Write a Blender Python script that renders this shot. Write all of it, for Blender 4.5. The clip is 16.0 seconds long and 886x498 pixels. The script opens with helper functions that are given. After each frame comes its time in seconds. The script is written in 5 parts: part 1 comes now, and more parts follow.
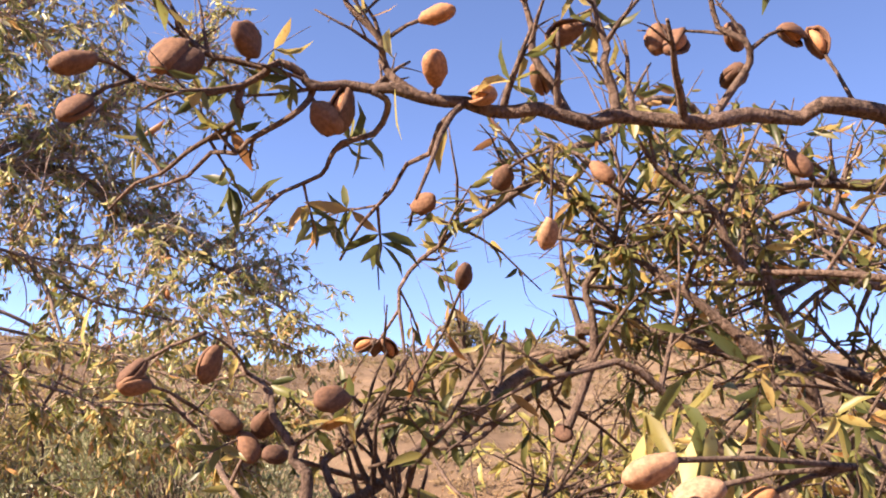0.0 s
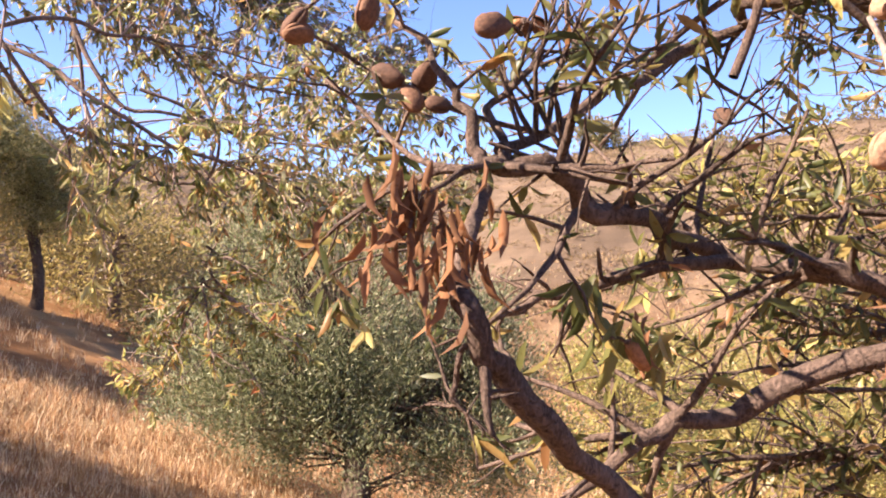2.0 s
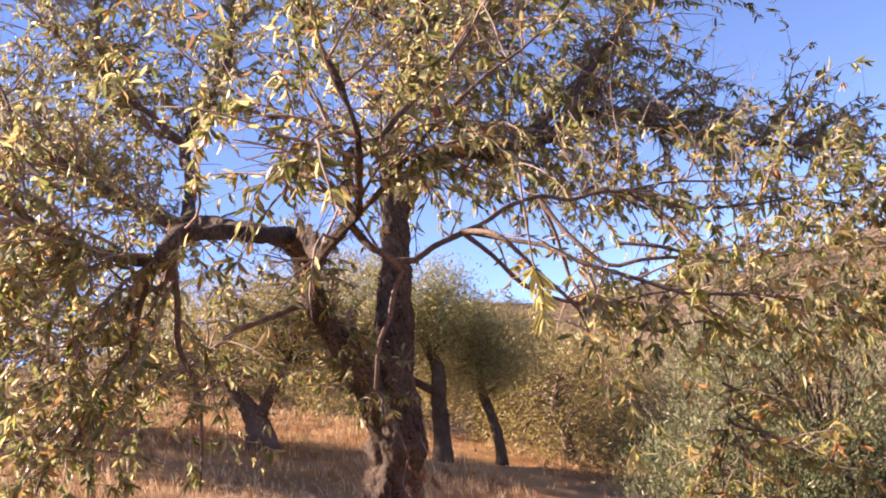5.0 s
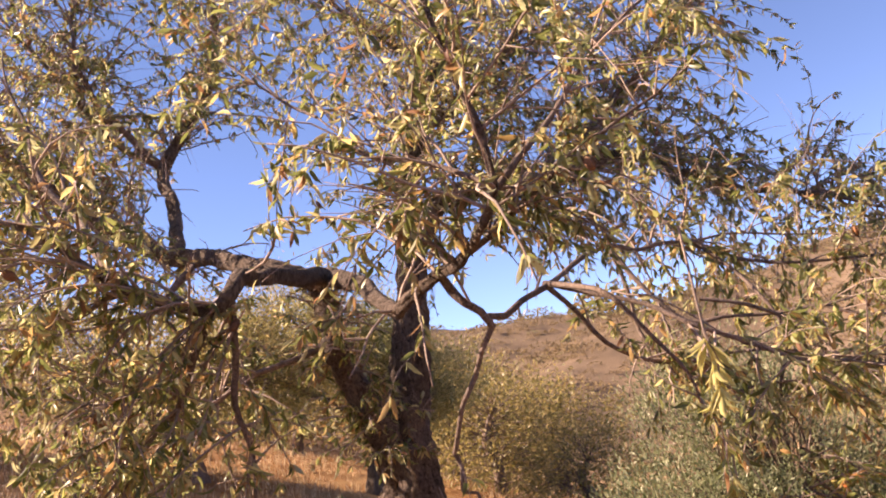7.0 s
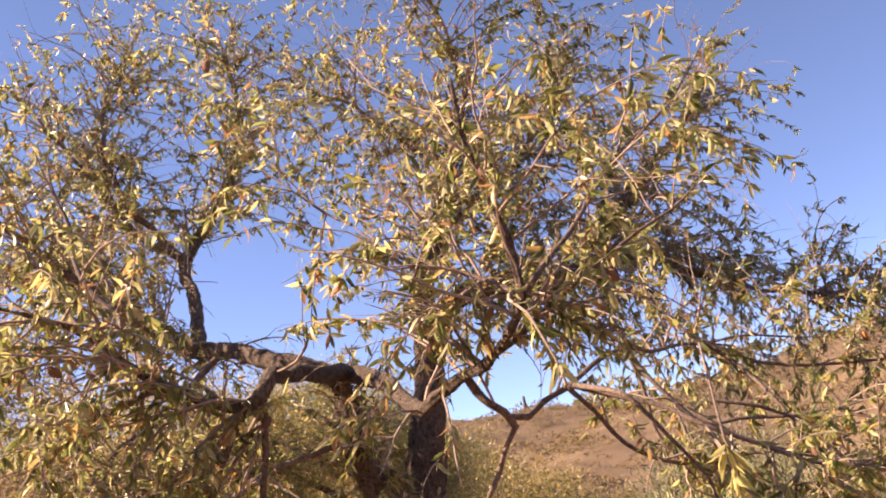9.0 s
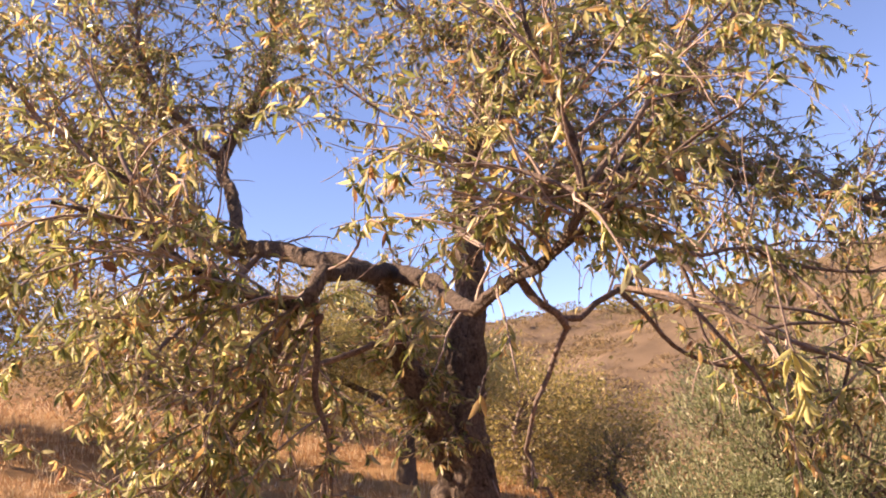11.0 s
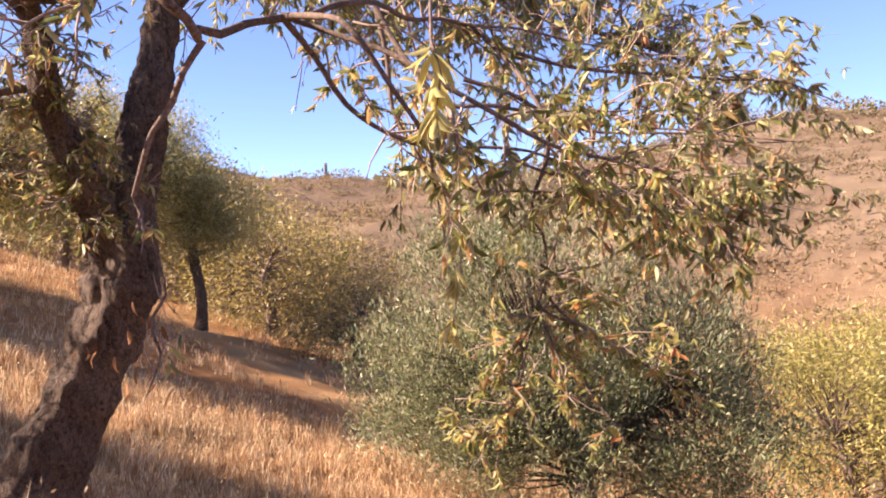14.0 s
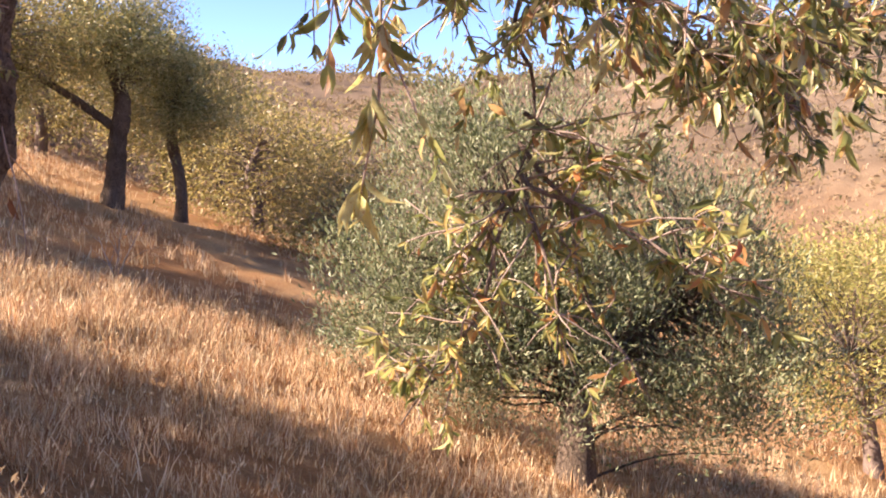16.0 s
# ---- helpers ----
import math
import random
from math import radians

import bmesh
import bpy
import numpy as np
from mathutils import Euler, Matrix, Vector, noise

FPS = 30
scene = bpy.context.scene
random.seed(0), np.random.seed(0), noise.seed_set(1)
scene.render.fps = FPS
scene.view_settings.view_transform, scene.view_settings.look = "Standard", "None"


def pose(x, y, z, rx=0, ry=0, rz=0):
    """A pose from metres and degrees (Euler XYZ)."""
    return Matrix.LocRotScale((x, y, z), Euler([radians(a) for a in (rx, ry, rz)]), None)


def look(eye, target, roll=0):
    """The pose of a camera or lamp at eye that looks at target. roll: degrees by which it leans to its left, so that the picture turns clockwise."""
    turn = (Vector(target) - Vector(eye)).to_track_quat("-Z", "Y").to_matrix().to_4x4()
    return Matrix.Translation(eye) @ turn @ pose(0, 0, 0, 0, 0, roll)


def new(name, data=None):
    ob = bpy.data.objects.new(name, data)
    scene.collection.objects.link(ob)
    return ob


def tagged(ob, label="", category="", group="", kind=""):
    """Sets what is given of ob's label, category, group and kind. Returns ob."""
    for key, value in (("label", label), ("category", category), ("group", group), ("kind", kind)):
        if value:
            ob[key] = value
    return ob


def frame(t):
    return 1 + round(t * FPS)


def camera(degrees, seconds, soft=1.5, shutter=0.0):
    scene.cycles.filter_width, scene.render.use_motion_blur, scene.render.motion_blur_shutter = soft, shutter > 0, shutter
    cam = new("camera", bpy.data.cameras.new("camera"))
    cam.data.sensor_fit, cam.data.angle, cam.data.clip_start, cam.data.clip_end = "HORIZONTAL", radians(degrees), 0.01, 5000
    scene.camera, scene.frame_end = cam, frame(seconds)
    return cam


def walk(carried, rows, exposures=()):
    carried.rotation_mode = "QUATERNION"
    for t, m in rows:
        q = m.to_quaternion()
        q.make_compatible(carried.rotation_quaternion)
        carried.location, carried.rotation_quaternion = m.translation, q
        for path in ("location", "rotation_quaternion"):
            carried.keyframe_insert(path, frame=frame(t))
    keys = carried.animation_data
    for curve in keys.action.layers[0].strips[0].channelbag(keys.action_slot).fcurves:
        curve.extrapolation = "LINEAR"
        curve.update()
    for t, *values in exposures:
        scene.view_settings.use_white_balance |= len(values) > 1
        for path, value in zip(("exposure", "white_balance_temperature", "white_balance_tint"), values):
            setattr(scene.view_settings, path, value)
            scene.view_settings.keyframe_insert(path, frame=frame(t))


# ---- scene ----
cam = camera(50.9, 16.0, soft=1.9)
PATH = [
    (0, (0.004, 0.021, 1.615), (0.506, 1.892, 2.112), 4.4),
    (0.5, (0.063, 0.053, 1.488), (0.522, 1.963, 1.863), 8.2),
    (1, (0.046, 0.047, 1.478), (0.548, 1.976, 1.645), 7.3),
    (1.5, (0.044, 0.061, 1.434), (0.452, 2.016, 1.547), 6.0),
    (2, (-0.006, 0.055, 1.443), (0.25, 2.037, 1.518), 1.8),
    (2.5, (-0.074, 0.037, 1.489), (0.008, 2.034, 1.536), -3.2),
    (3, (-0.129, 0.021, 1.515), (-0.23, 2.017, 1.592), -7.1),
    (3.5, (-0.174, 0.031, 1.546), (-0.43, 2.009, 1.697), -9.3),
    (4, (-0.22, 0.06, 1.565), (-0.6, 2.008, 1.814), -9.9),
    (4.5, (-0.29, 0.125, 1.583), (-0.761, 2.04, 1.916), -10.6),
    (5, (-0.352, 0.174, 1.569), (-0.905, 2.058, 1.949), -10.5),
    (5.2, (-0.378, 0.182, 1.575), (-0.944, 2.057, 1.968), -10.2),
    (7.3, (-0.934, 0.243, 1.805), (-1.268, 2.173, 2.210), -9.7),
    (7.5, (-0.930, 0.223, 1.804), (-1.250, 2.143, 2.265), -9.4),
    (8, (-0.909, 0.139, 1.802), (-1.219, 2.036, 2.358), -10.0),
    (8.2, (-0.905, 0.125, 1.802), (-1.220, 2.012, 2.386), -10.0),
    (10.3, (-1.017, 0.087, 1.854), (-1.400, 1.987, 2.347), -8.7),
    (10.5, (-1.019, 0.107, 1.854), (-1.422, 2.012, 2.312), -8.7),
    (11, (-1.033, 0.118, 1.831), (-1.458, 2.034, 2.219), -8.2),
    (11.5, (-1.027, 0.106, 1.808), (-1.462, 2.032, 2.129), -7.5),
    (12, (-1.015, 0.114, 1.776), (-1.431, 2.052, 2.040), -6.2),
    (12.5, (-1.010, 0.132, 1.729), (-1.310, 2.098, 1.943), -5.0),
    (13, (-0.937, 0.237, 1.689), (-1.102, 2.224, 1.846), -3.8),
    (13.5, (-0.826, 0.494, 1.605), (-0.895, 2.489, 1.726), -2.5),
    (14, (-0.766, 0.775, 1.517), (-0.759, 2.773, 1.586), -1.7),
    (14.5, (-0.720, 1.089, 1.528), (-0.666, 3.088, 1.500), -1.2),
    (15, (-0.644, 1.358, 1.496), (-0.588, 3.357, 1.449), -0.3),
    (15.5, (-0.624, 1.532, 1.426), (-0.576, 3.529, 1.333), 0.1),
    (16, (-0.617, 1.787, 1.415), (-0.617, 3.783, 1.275), 0.0),
]
EXPOSURES = [(0.0, 1.88, 6650, 24), (0.5, 1.86, 6700, 24), (1.5, 1.91, 6450, 25), (2.5, 2.07, 6150, 22), (3.5, 2.14, 6250, 25), (4.5, 1.98, 6350, 25), (5.0, 1.78, 6450, 26), (7.5, 1.64, 7050, 27), (10.5, 1.72, 7350, 27), (12.0, 1.84, 7100, 27), (13.0, 1.98, 6700, 28), (14.0, 1.86, 6500, 27), (16.0, 2.04, 6250, 23)]
walk(cam, [(t, look(eye, target, roll)) for t, eye, target, roll in PATH], EXPOSURES)

# ---------------------------------------------------------------- light
SUN_AZ, SUN_EL = radians(-101), radians(34)      # from +y, clockwise seen from above
world = bpy.data.worlds.new("sky")
scene.world = world
world.use_nodes = True
wn = world.node_tree.nodes
sky = wn.new("ShaderNodeTexSky")
sky.sky_type = "NISHITA"
sky.sun_disc = False
sky.sun_elevation = SUN_EL
sky.sun_rotation = SUN_AZ
sky.air_density, sky.dust_density, sky.ozone_density = 0.5, 0.0, 2.2
sky.altitude = 2000
world.node_tree.links.new(sky.outputs["Color"], wn["Background"].inputs["Color"])
wn["Background"].inputs["Strength"].default_value = 0.122
sun_dir = Vector((math.sin(SUN_AZ) * math.cos(SUN_EL), math.cos(SUN_AZ) * math.cos(SUN_EL), math.sin(SUN_EL)))
sun_data = bpy.data.lights.new("sun", "SUN")
sun_data.energy, sun_data.angle, sun_data.color = 5.0, radians(0.55), (1.0, 0.845, 0.635)
sun = new("sun", sun_data)
sun.matrix_world = look(sun_dir * 60, (0, 0, 0))


# ---------------------------------------------------------------- materials
def node(nt, kind, **values):
    n = nt.nodes.new(kind)
    for key, value in values.items():
        n.inputs[key.replace("_", " ")].default_value = value
    return n


def ramp(nt, stops, source):
    n = nt.nodes.new("ShaderNodeValToRGB")
    while len(n.color_ramp.elements) < len(stops):
        n.color_ramp.elements.new(0.5)
    for e, (pos, col) in zip(n.color_ramp.elements, stops):
        e.position, e.color = pos, (*col, 1)
    nt.links.new(source, n.inputs["Fac"])
    return n.outputs["Color"]


def mixed(nt, fac, a, b, mode="MIX"):
    n = nt.nodes.new("ShaderNodeMix")
    n.data_type, n.blend_type = "RGBA", mode
    for value, socket in ((fac, n.inputs[0]), (a, n.inputs[6]), (b, n.inputs[7])):
        if isinstance(value, (float, int)):
            socket.default_value = value
        elif isinstance(value, tuple):
            socket.default_value = (*value, 1)
        else:
            nt.links.new(value, socket)
    return n.outputs[2]


def plain_material(name):
    m = bpy.data.materials.new(name)
    m.use_nodes = True
    nt = m.node_tree
    return m, nt, nt.nodes["Principled BSDF"]


def leaf_material(name, stops, through_light=0.55, rough=0.42, pieces=False, patch=9.0, spec=0.5):
    """Leaves: one colour a leaf out of the ramp, blotches within it, light passing through."""
    m, nt, bsdf = plain_material(name)
    if pieces:
        rnd = nt.nodes.new("ShaderNodeObjectInfo").outputs["Random"]
    else:
        rnd = nt.nodes.new("ShaderNodeNewGeometry").outputs["Random Per Island"]
    base = ramp(nt, stops, rnd)
    pos = nt.nodes.new("ShaderNodeNewGeometry").outputs["Position"]
    noise_tex = node(nt, "ShaderNodeTexNoise", Scale=patch, Detail=3.0)
    nt.links.new(pos, noise_tex.inputs["Vector"])
    shade = ramp(nt, [(0.3, (0.72, 0.70, 0.62)), (0.7, (1.2, 1.15, 1.05))], noise_tex.outputs["Fac"])
    fine = node(nt, "ShaderNodeTexNoise", Scale=140.0, Detail=2.0)
    nt.links.new(pos, fine.inputs["Vector"])
    spots = ramp(nt, [(0.60, (1, 1, 1)), (0.74, (0.62, 0.44, 0.26))], fine.outputs["Fac"])
    col = mixed(nt, 1.0, mixed(nt, 1.0, base, shade, "MULTIPLY"), spots, "MULTIPLY")
    nt.links.new(col, bsdf.inputs["Base Color"])
    bsdf.inputs["Roughness"].default_value = rough
    bsdf.inputs["Specular IOR Level"].default_value = spec
    tr = nt.nodes.new("ShaderNodeBsdfTranslucent")
    nt.links.new(col, tr.inputs["Color"])
    mx = nt.nodes.new("ShaderNodeMixShader")
    mx.inputs["Fac"].default_value = through_light
    nt.links.new(bsdf.outputs[0], mx.inputs[1])
    nt.links.new(tr.outputs[0], mx.inputs[2])
    nt.links.new(mx.outputs[0], nt.nodes["Material Output"].inputs["Surface"])
    return m


def bark_material(name, dark, light, scale=18.0, bump=0.9, distance=0.02):
    """Furrowed bark: ragged dark cracks between lighter ridges, grey weathered patches."""
    m, nt, bsdf = plain_material(name)
    pos = nt.nodes.new("ShaderNodeNewGeometry").outputs["Position"]
    stretch = node(nt, "ShaderNodeMapping")
    stretch.inputs["Scale"].default_value = (1.0, 1.0, 0.24)
    nt.links.new(pos, stretch.inputs["Vector"])
    warp = node(nt, "ShaderNodeTexNoise", Scale=9.0, Detail=5.0, Roughness=0.65)
    nt.links.new(pos, warp.inputs["Vector"])
    bent = mixed(nt, 0.22, stretch.outputs[0], warp.outputs["Color"], "ADD")
    crack = node(nt, "ShaderNodeTexVoronoi", Scale=scale, Randomness=1.0)
    crack.feature = "DISTANCE_TO_EDGE"
    nt.links.new(bent, crack.inputs["Vector"])
    ridges = node(nt, "ShaderNodeTexNoise", Scale=scale * 1.4, Detail=6.0, Roughness=0.7)
    nt.links.new(bent, ridges.inputs["Vector"])
    grain = node(nt, "ShaderNodeTexNoise", Scale=scale * 5, Detail=5.0)
    nt.links.new(stretch.outputs[0], grain.inputs["Vector"])
    patch = node(nt, "ShaderNodeTexNoise", Scale=3.5, Detail=4.0)
    nt.links.new(pos, patch.inputs["Vector"])
    height = nt.nodes.new("ShaderNodeMath")
    height.operation = "MULTIPLY_ADD"
    nt.links.new(crack.outputs["Distance"], height.inputs[0])
    height.inputs[1].default_value = 0.55
    nt.links.new(ridges.outputs["Fac"], height.inputs[2])
    plates = ramp(nt, [(0.35, dark), (0.48, tuple(0.5 * p + 0.5 * q for p, q in zip(dark, light))), (0.65, light)], height.outputs[0])
    tone = ramp(nt, [(0.35, (0.72, 0.70, 0.68)), (0.7, (1.3, 1.27, 1.25))], patch.outputs["Fac"])
    col = mixed(nt, 1.0, plates, tone, "MULTIPLY")
    speck = ramp(nt, [(0.3, (0.68, 0.68, 0.68)), (0.7, (1.22, 1.22, 1.22))], grain.outputs["Fac"])
    col = mixed(nt, 1.0, col, speck, "MULTIPLY")
    nt.links.new(col, bsdf.inputs["Base Color"])
    bsdf.inputs["Roughness"].default_value = 0.9
    bsdf.inputs["Specular IOR Level"].default_value = 0.15
    add = nt.nodes.new("ShaderNodeMath")
    add.operation = "MULTIPLY_ADD"
    nt.links.new(grain.outputs["Fac"], add.inputs[0])
    add.inputs[1].default_value = 0.3
    nt.links.new(height.outputs[0], add.inputs[2])
    b = node(nt, "ShaderNodeBump", Strength=bump, Distance=distance)
    nt.links.new(add.outputs[0], b.inputs["Height"])
    nt.links.new(b.outputs[0], bsdf.inputs["Normal"])
    return m


ALMOND_STOPS = [(0.0, (0.115, 0.14, 0.048)), (0.25, (0.235, 0.27, 0.09)), (0.47, (0.395, 0.415, 0.15)), (0.60, (0.48, 0.49, 0.33)),
                (0.78, (0.70, 0.65, 0.31)), (0.92, (0.57, 0.37, 0.165)), (1.0, (0.32, 0.165, 0.10))]
GOLD_STOPS = [(0.0, (0.145, 0.175, 0.06)), (0.38, (0.30, 0.33, 0.11)), (0.68, (0.55, 0.52, 0.20)), (0.9, (0.58, 0.37, 0.15)), (1.0, (0.52, 0.19, 0.09))]
YELLOW_STOPS = [(0.0, (0.52, 0.50, 0.17)), (1.0, (0.72, 0.67, 0.31))]
GREEN_STOPS = [(0.0, (0.08, 0.105, 0.04)), (0.4, (0.155, 0.175, 0.062)), (0.7, (0.28, 0.265, 0.09)), (0.88, (0.50, 0.40, 0.15)), (1.0, (0.38, 0.19, 0.085))]
RUST_STOPS = [(0.0, (0.19, 0.10, 0.058)), (0.5, (0.33, 0.17, 0.09)), (1.0, (0.16, 0.09, 0.058))]
OLIVE_STOPS = [(0.0, (0.10, 0.13, 0.06)), (0.45, (0.20, 0.235, 0.12)), (0.8, (0.36, 0.385, 0.235)), (1.0, (0.52, 0.53, 0.38))]
DULL_STOPS = [(0.0, (0.18, 0.17, 0.06)), (0.5, (0.34, 0.295, 0.105)), (1.0, (0.53, 0.42, 0.185))]
leaf_almond = leaf_material("almond_leaf", ALMOND_STOPS, rough=0.36)
leaf_gold = leaf_material("golden_almond_leaf", GOLD_STOPS)
leaf_almond_piece = leaf_material("almond_leaf_piece", ALMOND_STOPS, pieces=True)
leaf_green = leaf_material("green_almond_leaf", GREEN_STOPS)
leaf_green_piece = leaf_material("green_almond_leaf_piece", GREEN_STOPS, pieces=True)
leaf_yellow_piece = leaf_material("yellow_almond_leaf_piece", YELLOW_STOPS, 0.45, pieces=True)
leaf_rust_piece = leaf_material("withered_leaf_piece", RUST_STOPS, 0.3, 0.8, pieces=True, spec=0.15)
leaf_olive = leaf_material("olive_leaf", OLIVE_STOPS, 0.35, 0.5, spec=0.4)
leaf_far_olive = leaf_material("far_olive_leaf", [(0.0, (0.21, 0.215, 0.085)), (0.5, (0.38, 0.37, 0.155)), (1.0, (0.56, 0.53, 0.27))], 0.4, 0.5)
leaf_lime = leaf_material("lime_almond_leaf", [(0.0, (0.25, 0.25, 0.075)), (0.5, (0.42, 0.40, 0.13)), (1.0, (0.60, 0.54, 0.22))], 0.5)
leaf_dull = leaf_material("dull_almond_leaf", DULL_STOPS, 0.5)
bark_old = bark_material("old_almond_bark", (0.026, 0.019, 0.015), (0.29, 0.225, 0.18), 26.0, 1.0, 0.05)
bark_limb = bark_material("limb_bark", (0.06, 0.044, 0.036), (0.23, 0.175, 0.145), 40.0, 0.7, 0.008)
bark_fine = bark_material("fine_twig_bark", (0.16, 0.115, 0.095), (0.38, 0.30, 0.25), 90.0, 0.4, 0.002)
bark_olive = bark_material("olive_bark", (0.05, 0.036, 0.026), (0.20, 0.15, 0.11), 30.0, 1.0, 0.03)
bark_near = bark_material("near_limb_bark", (0.048, 0.034, 0.027), (0.19, 0.138, 0.108), 55.0, 0.9, 0.006)
bark_pale = bark_material("pale_twig_bark", (0.22, 0.17, 0.14), (0.42, 0.34, 0.28), 90.0, 0.4, 0.002)


def grass_material(name, stops):
    m = leaf_material(name, stops, 0.3, 0.6, patch=1.1, spec=0.25)
    return m


straw = grass_material("dry_grass", [(0.0, (0.25, 0.11, 0.052)), (0.3, (0.44, 0.27, 0.145)), (0.65, (0.62, 0.455, 0.285)), (1.0, (0.84, 0.72, 0.53))])

pale_straw = grass_material("pale_straw", [(0.0, (0.60, 0.43, 0.24)), (1.0, (0.86, 0.74, 0.52))])


def ground_material():
    """Reddish stony soil under a thin mat of straw, browner scrubland on the far slopes."""
    m, nt, bsdf = plain_material("dry_hillside")
    pos = nt.nodes.new("ShaderNodeNewGeometry").outputs["Position"]
    big = node(nt, "ShaderNodeTexNoise", Scale=0.35, Detail=6.0, Roughness=0.65)
    mid = node(nt, "ShaderNodeTexNoise", Scale=2.2, Detail=6.0, Roughness=0.7)
    tiny = node(nt, "ShaderNodeTexNoise", Scale=45.0, Detail=4.0, Roughness=0.7)
    huge = node(nt, "ShaderNodeTexNoise", Scale=0.055, Detail=7.0, Roughness=0.6)
    for t in (big, mid, tiny, huge):
        nt.links.new(pos, t.inputs["Vector"])
    soil = ramp(nt, [(0.3, (0.22, 0.10, 0.04)), (0.55, (0.34, 0.165, 0.065)), (0.75, (0.43, 0.24, 0.105))], mid.outputs["Fac"])
    mat = ramp(nt, [(0.3, (0.32, 0.185, 0.085)), (0.7, (0.50, 0.33, 0.165))], tiny.outputs["Fac"])
    cover = ramp(nt, [(0.40, (0, 0, 0)), (0.60, (1, 1, 1))], big.outputs["Fac"])
    near = mixed(nt, cover, soil, mat)
    far = ramp(nt, [(0.28, (0.10, 0.076, 0.051)), (0.42, (0.15, 0.108, 0.072)), (0.54, (0.205, 0.147, 0.097)), (0.72, (0.255, 0.195, 0.128))], huge.outputs["Fac"])
    grain = ramp(nt, [(0.3, (0.72, 0.72, 0.72)), (0.7, (1.22, 1.2, 1.18))], big.outputs["Fac"])
    far = mixed(nt, 1.0, far, grain, "MULTIPLY")
    dist = nt.nodes.new("ShaderNodeVectorMath")
    dist.operation = "LENGTH"
    nt.links.new(pos, dist.inputs[0])
    span = nt.nodes.new("ShaderNodeMapRange")
    span.inputs["From Min"].default_value, span.inputs["From Max"].default_value = 24, 46
    nt.links.new(dist.outputs["Value"], span.inputs["Value"])
    col = mixed(nt, span.outputs["Result"], near, far)
    speck = ramp(nt, [(0.3, (0.75, 0.73, 0.72)), (0.65, (1.15, 1.15, 1.12))], tiny.outputs["Fac"])
    col = mixed(nt, 1.0, col, speck, "MULTIPLY")
    nt.links.new(col, bsdf.inputs["Base Color"])
    bsdf.inputs["Roughness"].default_value = 0.95
    bsdf.inputs["Specular IOR Level"].default_value = 0.1
    b = node(nt, "ShaderNodeBump", Strength=0.8, Distance=0.05)
    nt.links.new(tiny.outputs["Fac"], b.inputs["Height"])
    nt.links.new(b.outputs[0], bsdf.inputs["Normal"])
    return m


def hull_material(name, stops):
    """Leathery, wrinkled almond hull, each nut in a tone of its own."""
    m, nt, bsdf = plain_material(name)
    pos = nt.nodes.new("ShaderNodeTexCoord").outputs["Object"]
    wrinkle = node(nt, "ShaderNodeTexNoise", Scale=7.0, Detail=6.0, Roughness=0.65)
    nt.links.new(pos, wrinkle.inputs["Vector"])
    own = ramp(nt, stops, nt.nodes.new("ShaderNodeObjectInfo").outputs["Random"])
    tone = ramp(nt, [(0.3, (0.55, 0.50, 0.48)), (0.7, (1.3, 1.28, 1.22))], wrinkle.outputs["Fac"])
    nt.links.new(mixed(nt, 1.0, own, tone, "MULTIPLY"), bsdf.inputs["Base Color"])
    bsdf.inputs["Roughness"].default_value = 0.85
    bump = node(nt, "ShaderNodeBump", Strength=0.7, Distance=0.0015)
    nt.links.new(wrinkle.outputs["Fac"], bump.inputs["Height"])
    nt.links.new(bump.outputs[0], bsdf.inputs["Normal"])
    return m


hull_mat = hull_material("almond_hull", [(0.0, (0.09, 0.048, 0.030)), (0.5, (0.15, 0.078, 0.045)), (1.0, (0.22, 0.115, 0.06))])
pale_hull_mat = hull_material("weathered_almond_hull", [(0.0, (0.38, 0.175, 0.07)), (0.55, (0.34, 0.185, 0.10)), (1.0, (0.36, 0.245, 0.165))])
shell_mat, nt_, bsdf_ = plain_material("almond_shell")
tex_ = node(nt_, "ShaderNodeTexVoronoi", Scale=260.0)
nt_.links.new(nt_.nodes.new("ShaderNodeNewGeometry").outputs["Position"], tex_.inputs["Vector"])
nt_.links.new(ramp(nt_, [(0.05, (0.16, 0.06, 0.025)), (0.5, (0.42, 0.19, 0.075))], tex_.outputs["Distance"]), bsdf_.inputs["Base Color"])
bsdf_.inputs["Roughness"].default_value = 0.7


# ---------------------------------------------------------------- mesh helpers
def triangle_mesh(name, verts, tris, material, smooth=True):
    """A mesh from arrays of corners and triangles."""
    me = bpy.data.meshes.new(name)
    verts, tris = np.asarray(verts, np.float32), np.asarray(tris, np.int32)
    me.vertices.add(len(verts))
    me.vertices.foreach_set("co", verts.ravel())
    me.loops.add(tris.size)
    me.loops.foreach_set("vertex_index", tris.ravel())
    me.polygons.add(len(tris))
    me.polygons.foreach_set("loop_start", np.arange(0, tris.size, 3, dtype=np.int32))
    me.polygons.foreach_set("use_smooth", np.full(len(tris), smooth))
    me.update(calc_edges=True)
    me.materials.append(material)
    return me


def thing(name, place, label, category, group="", kind=""):
    ob = new(name)
    ob.location = place
    return tagged(ob, label, category, group, kind)


def part(name, me, parent, label="", kind="", m=None):
    """A mesh, in world places, as a part of a thing whose Empty stands at its base."""
    ob = new(name, me)
    ob.parent = parent
    up = parent
    base = Vector((0, 0, 0))
    while up:
        base += up.location
        up = up.parent
    ob.matrix_basis = Matrix.Translation(-base) @ (m or Matrix.Identity(4))
    return tagged(ob, label, "", "", kind)


